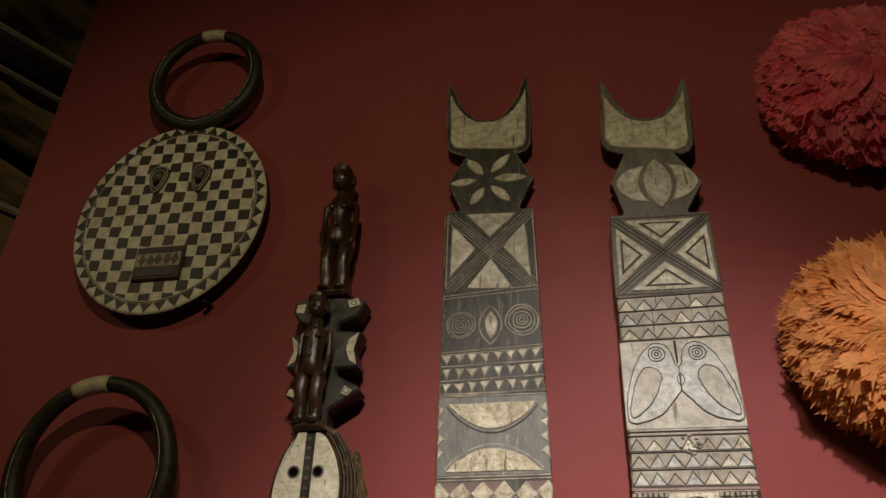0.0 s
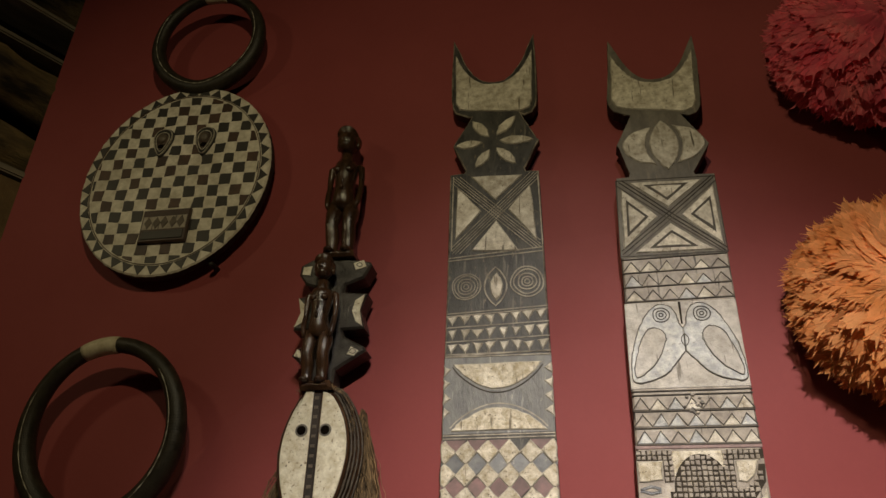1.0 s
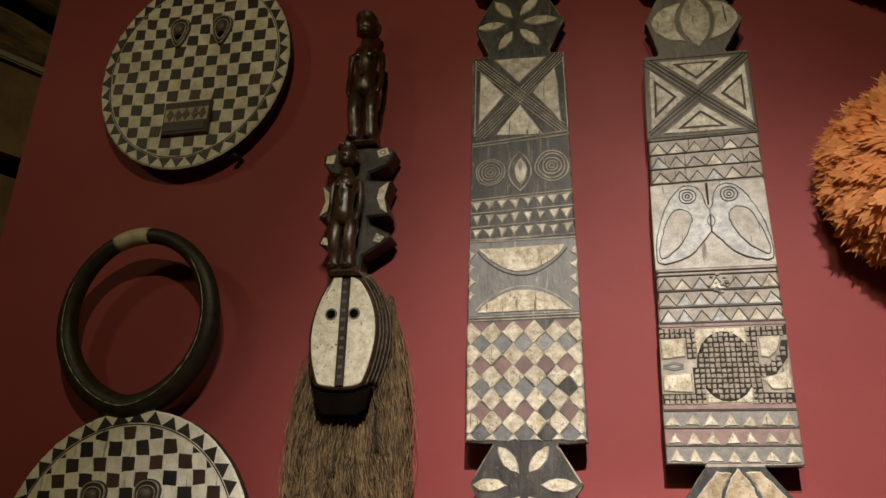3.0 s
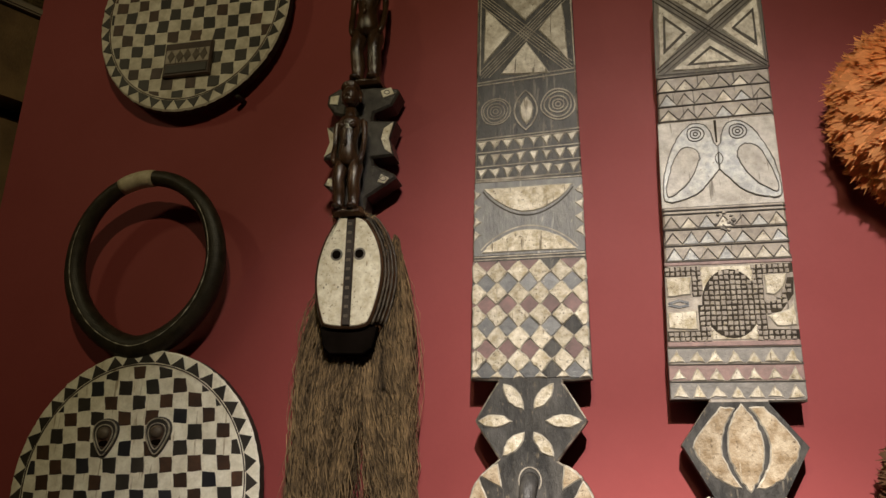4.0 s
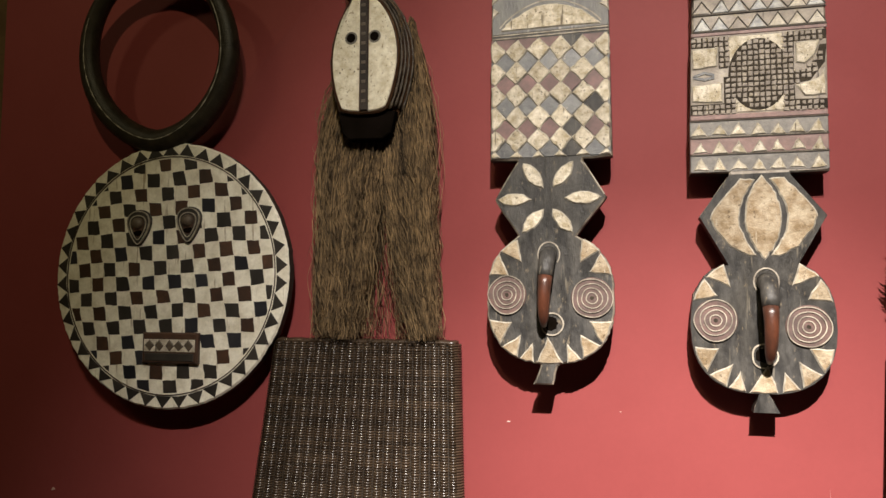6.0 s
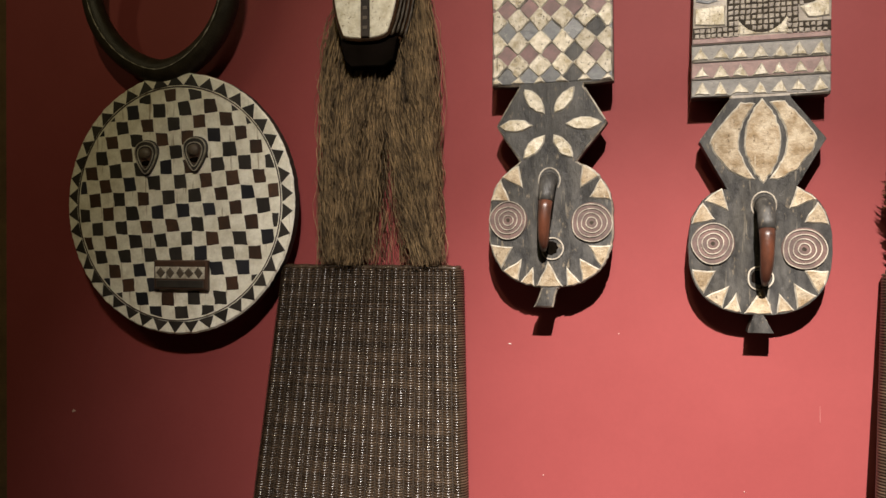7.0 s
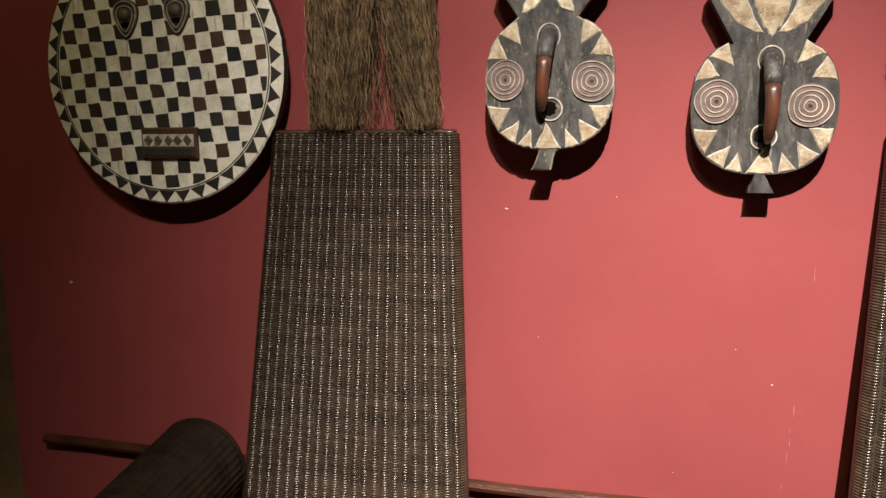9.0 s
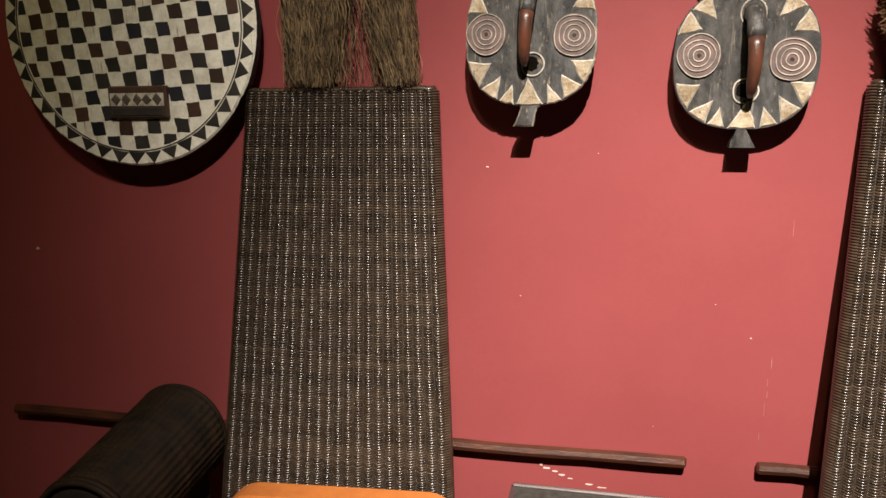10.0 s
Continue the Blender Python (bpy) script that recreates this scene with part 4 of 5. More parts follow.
def disc_mask(cx, cz, a, b, Y, grid, eyes, eye_size, mouth, horn, seed, paint, tones, bed, label):
    rng = random.Random(seed)
    ob = thing("disc_mask", (cx, 1.44, cz - b), label, "mask", "round checked masks on the wall")
    bm = bmesh.new()
    prism(bm, wobble(circle(cx, cz, a, b, 72), 0.0025), Y + 0.030, Y, 0.005)
    disc = part("disc", bm, paint, ob, "chalky white painted wooden disc")
    disc.data.materials.append(M_SIDE)
    for f in disc.data.polygons:
        if abs(f.normal.y) < 0.3:
            f.material_index = 1
    ia, ib = a * 0.893, b * 0.893
    bm = bmesh.new()
    strip(bm, circle(cx, cz, ia, ib, 72), 0.0025, Y + 0.001, Y - 0.002, closed=True)
    part("inner_ring", bm, M_SQ[1], ob)
    n = 42
    for k in range(n):
        t0, t1 = 2 * math.pi * (k + 0.01) / n, 2 * math.pi * (k + 0.99) / n
        tm = (t0 + t1) / 2 + rng.uniform(-0.012, 0.012)
        pts = [(cx + ia * 1.012 * math.cos(t), cz + ib * 1.012 * math.sin(t)) for t in (t0, tm, t1)] + [(cx + a * 0.99 * math.cos(tm), cz + b * 0.99 * math.sin(tm))]
        piece("rim_triangle", jitter(pts, 0.0012, rng), Y + 0.001, Y - 0.0018, M_SQ[0], ob, 0.0008)
    (gx, gz), (ax, az), (bx, bz) = grid
    for i in range(-12, 13):
        for j in range(-20, 5):
            if (i + j) % 2:
                continue
            pts = []
            for u, v in ((-0.46, -0.46), (0.46, -0.46), (0.46, 0.46), (-0.46, 0.46)):
                x, z = gx + (i + u) * ax + (j + v) * bx, gz + (i + u) * az + (j + v) * bz
                pts.append((x + 0.005 * noise.noise((x * 9, z * 9, seed)), z + 0.004 * noise.noise((x * 9, z * 9, seed + 5))))
            pts = clip_ellipse(wobble(jitter(pts, 0.002, rng), 0.0022), cx, cz, ia * 0.985, ib * 0.985)
            if len(pts) < 3 or abs(area2(pts)) < 1.5e-4:
                continue
            mid = (sum(p[0] for p in pts) / len(pts), sum(p[1] for p in pts) / len(pts))
            if abs(mid[0] - mouth[0]) < mouth[2] * 0.5 and abs(mid[1] - mouth[1]) < mouth[3] * 0.5:
                continue
            piece("check_square", pts, Y + 0.001, Y - 0.0018, M_SQ[rng.choice(tones)], ob, 0.0008)
    w, h = eye_size
    for ex, ez in eyes:
        def drop(k, n=24):
            return [(ex + w / 2 * k * 1.26 * math.sin(t) * (1.04 - 0.66 * ((1 + math.cos(t)) / 2) ** 0.9), ez + h * 0.08 - h / 2 * k * math.cos(t)) for t in (2 * math.pi * i / n for i in range(n))]
        eye = piece("eye", drop(1.0), Y + 0.001, Y - 0.010, M_SQ[0], ob, 0.006, "raised teardrop eye with a dark hole")
        bm = bmesh.new()
        strip(bm, drop(0.90), 0.0026, Y - 0.006, Y - 0.0115, closed=True)
        strip(bm, drop(0.66), 0.0026, Y - 0.006, Y - 0.0122, closed=True)
        part("eye_rim", bm, M_EDGE, eye)
        piece("eye_socket", drop(0.58), Y - 0.004, Y - 0.0106, M_SQ[1], eye, 0.002)
        piece("eye_hole", jitter(circle(ex + w * 0.02, ez - h * 0.07, w * 0.19, h * 0.085, 12), 0.001, rng), Y - 0.004, Y - 0.0112, M_HOLLOW, eye, 0.001)
        bm = bmesh.new()
        ball(bm, (ex - w * 0.03, Y - 0.009, ez + h * 0.19), (w * 0.24, 0.012, h * 0.17), 14, 10)
        part("eyelid", bm, M_RIM, eye, smooth=True)
    mx, mz, mw, mh = mouth
    mo = piece("mouth", [(mx - mw / 2, mz - mh / 2), (mx + mw / 2, mz - mh / 2), (mx + mw / 2, mz + mh / 2), (mx - mw / 2, mz + mh / 2)], Y + 0.001, Y - 0.014, M_SQ[1], ob, 0.004, "raised rectangular mouth with carved teeth")
    piece("mouth_slot", [(mx - mw * 0.44, mz - mh * 0.42), (mx + mw * 0.44, mz - mh * 0.42), (mx + mw * 0.44, mz - mh * 0.16), (mx - mw * 0.44, mz - mh * 0.16)], Y - 0.008, Y - 0.0165, M_SQ[0], mo, 0.002)
    piece("tooth_bed", [(mx - mw * 0.46, mz - mh * 0.12), (mx + mw * 0.46, mz - mh * 0.12), (mx + mw * 0.46, mz + mh * 0.28), (mx - mw * 0.46, mz + mh * 0.28)], Y - 0.008, Y - 0.0152, bed, mo, 0.001)
    for k in range(5):
        tx, tz = mx + mw * 0.44 * (-0.8 + 0.4 * k) + rng.uniform(-0.002, 0.002), mz + mh * 0.08
        tooth = [(tx - mw * 0.085, tz), (tx, tz - mh * 0.19), (tx + mw * 0.085, tz), (tx, tz + mh * 0.19)]
        piece("tooth", jitter(tooth, 0.0015, rng), Y - 0.012, Y - 0.0175, M_RIM, mo, 0.002)
    # the ring of two horns that meet under a band
    hx, hz, ha, hb, y_low, y_top, r_low, r_top, band_at = horn
    def horn_point(t):
        u = (1 - math.cos(t)) / 2
        s = math.sin(t)
        if math.cos(t) > 0:
            s = math.copysign(abs(s) ** 1.18, s)
        return Vector((hx + ha * s, y_low + (y_top - y_low) * u, hz - hb * math.cos(t)))
    band = math.pi + radians(band_at)
    for name, t0, t1 in (("horn", -0.25, band - 0.2), ("horn", 2 * math.pi + 0.25, band + 0.2)):
        bm = bmesh.new()
        steps = 330
        pts, rad = [], []
        for i in range(steps + 1):
            t = t0 + (t1 - t0) * i / steps
            u = min(1.0, (1 - math.cos(t)) / 2)
            pts.append(horn_point(t))
            ridge = 1 + (-0.010, 0.004, 0.006)[i % 3] * (1 if u < 0.8 else 0.35) * (1 + 0.5 * noise.noise((t * 9, hx, seed)))
            rad.append((r_low + (r_top - r_low) * u ** 0.8) * ridge)
        tube(bm, pts, rad, 16)
        horn_ob = part(name, bm, M_HORN, ob, "dark brown ridged horn", smooth=True)
        # thin keel, coloured pale in broken lengths as the horn's glint
        bm = bmesh.new()
        keel = [p + Vector(((hx - p.x) * 0.03, -rad[q] * 1.0, 0)) for q, p in enumerate(pts[12:250:2], 12)]
        tube(bm, keel, [0.0005 + 0.0019 * max(0.0, 0.4 + noise.noise((q * 0.21, hx, 4.0))) for q in range(len(keel))], 6)
        part("keel", bm, M_KEEL_GLINT, horn_ob, "thin keel along the horn, its glint painted pale", smooth=True)
    bm = bmesh.new()
    pts = [horn_point(band - 0.24 + 0.48 * i / 8) for i in range(9)]
    tube(bm, pts, [r_top * k for k in (1.06, 1.1, 1.12, 1.12, 1.12, 1.12, 1.12, 1.1, 1.06)], 16)
    part("band", bm, M_BAND, ob, "pale bone-coloured band", smooth=True)
    bm = bmesh.new()
    box(bm, (cx - 0.05, Y + 0.028, cz + b - 0.1), (cx + 0.05, WALL + 0.002, cz + b - 0.04))
    part("hanger", bm, M_SIDE, ob)
    return ob


disc_mask(-0.902, 1.597, 0.358, 0.360, 1.37, ((-0.9205, 1.8976), (0.0406, 0.0015), (-0.0053, 0.0399)), ((-0.992, 1.717), (-0.838, 1.722)), (0.080, 0.100), (-0.880, 1.401, 0.168, 0.082),
          (-0.949, 2.2055, 0.2215, 0.2405, 1.385, 1.335, 0.0345, 0.0225, 10), 21, M_WHITE, (0, 0, 0, 1, 1, 1, 1, 2), M_CREAM_GREY, "round white mask with brown and black check and horns")
upper_disc = disc_mask(-0.925, 3.055, 0.329, 0.368, 1.385, ((-0.9042, 3.2806), (0.0401, -0.0012), (-0.0004, 0.0418)), ((-0.993, 3.180), (-0.840, 3.172)), (0.075, 0.117), (-0.912, 2.858, 0.160, 0.118),
          (-0.9030, 3.622, 0.1915, 0.198, 1.392, 1.345, 0.0305, 0.0205, -4), 22, M_WHITE_DIMMED, (0, 0, 0, 0, 1, 1), M_TAUPE, "round white mask with dark check and horns, its white dimmed for weak light")

bm = bmesh.new()
tube(bm, [(-0.745, WALL + 0.002, 2.730), (-0.745, 1.408, 2.727), (-0.745, 1.398, 2.726)], [0.008, 0.009, 0.005], 10)
part("peg", bm, M_SIDE, upper_disc, "small dark peg below the rim", smooth=True)

# ---- figure mask with raffia ----
fm = thing("figure_mask", (-0.32, 1.44, 1.44), "white-faced mask with two carved figures and long raffia fringe", "mask")
outline = [(-0.364, 2.294), (-0.394, 2.245), (-0.414, 2.185), (-0.420, 2.125), (-0.412, 2.065), (-0.398, 2.02), (-0.386, 1.994), (-0.272, 1.990), (-0.254, 2.03), (-0.240, 2.085), (-0.234, 2.135), (-0.240, 2.19), (-0.261, 2.245), (-0.296, 2.294)]
bm = bmesh.new()
prism(bm, [(x + (0.02 if x > -0.33 else -0.01), z) for x, z in outline], 1.425, 1.335, 0.03)
part("mask_shell", bm, M_FIG, fm, "dark carved wooden shell of the mask")
outline = softened(outline + [outline[0]])[:-1]
piece("face_border", outline, 1.34, 1.324, M_FIG, fm, 0.004, "dark wooden rim round the white face")
ctr = lambda z: -0.326 + (z - 2.0) * (-0.012)
field = inset(outline[::-1] if area2(outline) < 0 else outline, 0.0065)
left, right = clip(field, -0.5, -0.340, 1.9, 2.4), clip(field, -0.316, 0.0, 1.9, 2.4)
piece("face_panel", left, 1.328, 1.321, M_FACE, fm, 0.002, "chalky white half of the face")
piece("face_panel", right, 1.328, 1.321, M_FACE, fm, 0.002, "chalky white half of the face")
for ex in (-0.362, -0.300):
    piece("eye_ring", circle(ex, 2.186, 0.0165, 0.0165, 22), 1.324, 1.3203, M_FRAME, fm, 0.0005)
    piece("eye_hole", circle(ex, 2.186, 0.0115, 0.0115, 18), 1.322, 1.3185, M_HOLLOW, fm, 0.0005, "black round eye hole")
piece("nose_strip", [(ctr(2.28) - 0.010, 2.28), (ctr(2.0) - 0.010, 2.0), (ctr(2.0) + 0.010, 2.0), (ctr(2.28) + 0.010, 2.28)], 1.328, 1.318, M_SIDE, fm, 0.002, "dark central strip with pale notches")
for k in range(11):
    z = 2.268 - k * 0.0245
    piece("notch", [(ctr(z) - 0.0055, z - 0.004), (ctr(z) + 0.0055, z - 0.004), (ctr(z) + 0.0055, z + 0.004), (ctr(z) - 0.0055, z + 0.004)], 1.319, 1.3168, M_RIM, fm, 0.0008)
for d, yy in ((0.003, 1.335), (0.009, 1.345), (0.015, 1.357), (0.021, 1.370)):
    bm = bmesh.new()
    for x_side in (-1, 1):
        row = [p for p in inset(outline if area2(outline) > 0 else outline[::-1], -d * (1 if x_side > 0 else 0.45)) if (p[0] + 0.33) * x_side > 0.02 and p[1] > 2.0]
        row.sort(key=lambda p: p[1])
        tube(bm, [(x, yy + 0.0012 * math.sin(i * 2.7), z) for i, (x, z) in enumerate(row)], [0.0034 + 0.0008 * math.sin(i * 1.9) for i in range(len(row))], 7)
    part("cord", bm, M_CORD, fm, "dark plaited cord along the rim", smooth=True)
# solid block under the chin, coloured black as its shade
bm = bmesh.new()
prism(bm, [(-0.402, 2.0), (-0.250, 2.0), (-0.262, 1.945), (-0.284, 1.930), (-0.372, 1.932), (-0.390, 1.95)], 1.42, 1.338, 0.003)
part("mask_underside", bm, M_HOLLOW, fm, "dark hollow under the chin")
bm = bmesh.new()
for k in range(34):
    x, z = rng.uniform(-0.41, -0.245), rng.uniform(2.01, 2.275)
    w = 0.070 * math.sin(math.pi * (0.2 + 0.6 * (2.285 - z) / 0.285)) + 0.004
    if 0.02 < abs(x + 0.330) < w:
        r = rng.uniform(0.0009, 0.0024)
        prism(bm, jitter(circle(x, z, r, r * rng.uniform(0.8, 1.8), 7), r * 0.25, rng), 1.322, 1.3206, 0.0002)
part("flaked_speck", bm, M_FRAME, fm, "small dark flaked specks", kind="stuff")

# carved board behind the figures, with paired lugs
back = [(-0.352, 2.30), (-0.300, 2.30), (-0.296, 2.36), (-0.225, 2.405), (-0.214, 2.412), (-0.222, 2.425), (-0.280, 2.455), (-0.286, 2.475), (-0.224, 2.478), (-0.240, 2.53), (-0.222, 2.582), (-0.290, 2.590), (-0.288, 2.612),
        (-0.236, 2.632), (-0.216, 2.672), (-0.222, 2.682), (-0.268, 2.692), (-0.330, 2.702), (-0.395, 2.700), (-0.428, 2.682), (-0.430, 2.652), (-0.408, 2.620), (-0.370, 2.606), (-0.372, 2.588), (-0.424, 2.580),
        (-0.412, 2.53), (-0.430, 2.482), (-0.374, 2.474), (-0.376, 2.45), (-0.410, 2.424), (-0.424, 2.406), (-0.405, 2.39), (-0.372, 2.36)]
bm = bmesh.new()
prism(bm, [(x - 0.011, z) for x, z in back], 1.43, 1.368, 0.006)
part("lug_board", bm, M_LUG, fm, "blackened board with paired lugs")
for pts in ([(-0.262, 2.655), (-0.230, 2.664), (-0.240, 2.686), (-0.270, 2.678)], [(-0.420, 2.650), (-0.396, 2.646), (-0.392, 2.676), (-0.418, 2.674)], [(-0.229, 2.482), (-0.250, 2.497), (-0.262, 2.53), (-0.255, 2.56), (-0.228, 2.579), (-0.240, 2.53)],
            [(-0.426, 2.486), (-0.404, 2.500), (-0.398, 2.53), (-0.402, 2.556), (-0.422, 2.577), (-0.411, 2.53)], [(-0.266, 2.402), (-0.246, 2.396), (-0.234, 2.411), (-0.256, 2.424)], [(-0.416, 2.402), (-0.396, 2.396), (-0.390, 2.414), (-0.408, 2.421)]):
    piece("pale_inlay", [(x - 0.011, z) for x, z in pts], 1.369, 1.3645, M_FACE, fm, 0.001, "pale chalk inlay")


for ix, iz, ir in ((-0.262, 2.671, 0.008), (-0.261, 2.410, 0.009)):
    bm = bmesh.new()
    strip(bm, circle(ix, iz, ir, ir * 0.7, 14, 0.001, 5), 0.0022, 1.366, 1.3632, closed=True)
    part("inlay_mark", bm, M_FRAME, fm)


def figure(name, x, y, z0, z1, lean, head, label):
    """A plain standing figure with a long trunk and short bent legs, one mesh."""
    full = z1 - z0
    h = full * 0.87
    g = head * full
    at = lambda dx, dy, u: (x + dx * h + lean * u, y + dy * h, z0 + u * full)
    bm = bmesh.new()
    hd = lambda dx, dy, u: at(dx, dy, 1 - (1 - u) * 1.26)
    tk = lambda dx, dy, u: at(dx, dy, u if u < 0.45 else 0.45 + (u - 0.45) * 0.80)
    # head, cap and crest
    ball(bm, hd(0, -0.03, 0.885), (0.060 * g, 0.064 * g, 0.076 * g), 18, 12)
    ball(bm, hd(0, -0.055, 0.852), (0.042 * g, 0.046 * g, 0.036 * g))
    ball(bm, hd(0, 0.012, 0.905), (0.070 * g, 0.066 * g, 0.056 * g), 18, 12)
    tube(bm, [hd(0, -0.06, 0.922), hd(0, -0.045, 0.936)], [0.058 * g, 0.052 * g], 16)
    tube(bm, [hd(0, -0.01, 0.925), hd(0, 0.0, 0.962), hd(0, 0.005, 0.988), hd(0.004, 0.01, 1.0)], [0.060 * g, 0.046 * g, 0.024 * g, 0.010 * g], 14)
    for k in range(5):
        ball(bm, hd(0, -0.052 + 0.028 * k, 0.952 + 0.012 * k), (0.012 * g, 0.016 * g, 0.012 * g), 8, 6)
    tube(bm, [hd(0, -0.090, 0.905), hd(0, -0.106, 0.870)], [0.008 * g, 0.016 * g], 8)
    for s in (-1, 1):
        ball(bm, hd(s * 0.028 * head, -0.085, 0.888), (0.014 * g, 0.008 * g, 0.007 * g), 8, 6)
        ball(bm, hd(s * 0.066 * head, 0.0, 0.880), (0.012 * g, 0.020 * g, 0.030 * g), 8, 6)
    ball(bm, hd(0, -0.097, 0.842), (0.022 * g, 0.010 * g, 0.007 * g), 8, 6)
    # thick neck and a blocky trunk
    tube(bm, [tk(0, -0.002, 0.70), tk(0, -0.012, 0.76), tk(0, -0.016, 0.84)], [0.060 * h, 0.047 * h, 0.045 * h], 14)
    tube(bm, [tk(0, 0, 0.742), tk(0, 0, 0.728), tk(0, -0.008, 0.69), tk(0, -0.008, 0.60), tk(0, -0.016, 0.52), tk(0, -0.022, 0.45), tk(0, -0.006, 0.375), tk(0, 0, 0.33)],
         [0.050 * h, 0.090 * h, 0.096 * h, 0.082 * h, 0.070 * h, 0.074 * h, 0.090 * h, 0.064 * h], 18)
    ball(bm, tk(0, -0.098, 0.475), (0.015 * h, 0.020 * h, 0.026 * h), 10, 8)
    ball(bm, tk(0, -0.090, 0.545), (0.008 * h, 0.012 * h, 0.020 * h), 8, 6)
    for s in (-1, 1):
        ball(bm, tk(s * 0.044, -0.080, 0.655), (0.032 * h, 0.026 * h, 0.030 * h), 10, 8)
        # straight arms along the trunk, hands on the thighs
        tube(bm, [tk(s * 0.092, 0.0, 0.728), tk(s * 0.116, 0.0, 0.705), tk(s * 0.122, 0.006, 0.61), tk(s * 0.122, 0.0, 0.52), tk(s * 0.122, -0.02, 0.44), tk(s * 0.114, -0.045, 0.365), tk(s * 0.104, -0.055, 0.325)],
             [0.020 * h, 0.026 * h, 0.024 * h, 0.020 * h, 0.022 * h, 0.020 * h, 0.012 * h], 12)
        # short bent legs
        tube(bm, [at(s * 0.050, 0.0, 0.38), at(s * 0.064, -0.012, 0.30), at(s * 0.064, -0.042, 0.21), at(s * 0.060, -0.010, 0.13), at(s * 0.060, -0.002, 0.04), at(s * 0.060, -0.010, 0.0)],
             [0.056 * h, 0.062 * h, 0.048 * h, 0.052 * h, 0.040 * h, 0.046 * h], 14)
        ball(bm, at(s * 0.062, -0.052, 0.018), (0.042 * h, 0.066 * h, 0.026 * h), 10, 8)
    return part(name, bm, M_FIG, fm, label, smooth=True)


figure("carved_figure", -0.329, 1.375, 2.708, 3.172, -0.006, 1.2, "polished dark wooden standing figure")
figure("carved_figure", -0.345, 1.325, 2.306, 2.694, -0.004, 1.12, "polished dark wooden standing figure")
bm = bmesh.new()
prism(bm, [(-0.372, 2.716), (-0.282, 2.716), (-0.278, 2.695), (-0.376, 2.695)], 1.43, 1.345, 0.008)
part("figure_base", bm, M_FIG, fm)
bm = bmesh.new()
prism(bm, [(-0.384, 2.314), (-0.300, 2.314), (-0.288, 2.288), (-0.376, 2.288)], 1.43, 1.305, 0.010)
part("figure_base", bm, M_FIG, fm)


verts, faces = [], []
rb = np.random.RandomState(17)
for k in range(300):
    q = rb.rand()
    a = math.pi * (0.72 - 0.8 * q)
    x, z = -0.330 + 0.088 * math.cos(a) * (1 if a > 1.57 else 1.08), 2.205 + 0.098 * math.sin(a)
    d = Vector((math.cos(a) + rb.randn() * 0.4, -0.6 * rb.rand(), math.sin(a) + rb.randn() * 0.4)) * (0.004 + 0.008 * rb.rand())
    y, n = 1.318 + 0.03 * rb.rand(), len(verts)
    verts += [(x - 0.001, y, z), (x + 0.001, y, z), (x, y + 0.001, z + 0.001), (x + d.x, y + d.y, z + d.z)]
    faces += [(n, n + 1, n + 3), (n + 1, n + 2, n + 3), (n + 2, n, n + 3)]
part_data("bristle_edging", verts, faces, M_RAFFIA, fm, "short bristles round the face", "stuff", smooth=False)


def fibres(count, seed):
    """Raffia strands that fall in two bunches."""
    rng = np.random.RandomState(seed)
    verts, faces = [], []
    segs = 30
    for k in range(count):
        u = rng.rand()
        stray = rng.rand() < 0.09
        x_end = -0.474 + 0.308 * u + rng.randn() * (0.013 if stray else 0.005)
        split = 0.074 * (1 if x_end > -0.293 else -1) * math.exp(-((x_end + 0.293) / 0.09) ** 2)
        if rng.rand() < 0.12:
            split *= rng.rand() * 0.5
        z_end = 1.430 + abs(rng.randn()) * 0.02 if rng.rand() < 0.75 else 1.45 + rng.rand() * 0.35
        x_top = -0.415 + 0.215 * u + rng.randn() * 0.006
        z_top = 2.02 + rng.rand() * 0.06 + 0.10 * max(0.0, 0.18 - u) / 0.18
        if u > 0.66:
            q = rng.rand()
            x_top, z_top = -0.256 + 0.046 * math.sin(math.pi * (0.1 + 0.5 * q)) + 0.012 * rng.rand(), 2.265 - 0.24 * q
        x_mid = -0.472 + 0.296 * u if not stray else x_end + rng.randn() * 0.02
        y0, y1 = 1.40 + rng.rand() * 0.03, 1.365 + rng.rand() * 0.07
        wig, ph, fr = 0.005 + 0.017 * rng.rand() ** 2, rng.rand() * 6.3, 8 + rng.rand() * 26
        crimp = 0.0010 + 0.0036 * rng.rand() ** 2
        r = 0.0008 + 0.0012 * rng.rand() ** 2
        base = len(verts)
        for i in range(segs + 1):
            t = i / segs
            z = z_top + (z_end - z_top) * t
            e = 1 - (1 - min(1, t / 0.42)) ** 2
            x = x_top + (x_mid - x_top) * e + (x_end - x_mid) * t + split * t ** 2.2 + wig * math.sin(fr * t + ph) * t + crimp * math.sin(fr * 4.3 * t + ph * 2)
            y = y0 + (y1 - y0) * e + wig * math.cos(fr * 0.8 * t + ph) * t
            rr = r * (1 - 0.55 * t)
            for a in (0.5, 2.6, 4.7):
                verts.append((x + rr * math.cos(a), min(y + rr * math.sin(a), WALL - 0.002), z))
        for i in range(segs):
            for j in range(3):
                a, b = base + i * 3 + j, base + i * 3 + (j + 1) % 3
                faces.append((a, b, b + 3, a + 3))
    return verts, faces


v, f = fibres(2900, 5)
part_data("raffia_fringe", v, f, M_RAFFIA, fm, "long dry brown raffia fringe in two bunches", "stuff", smooth=False)


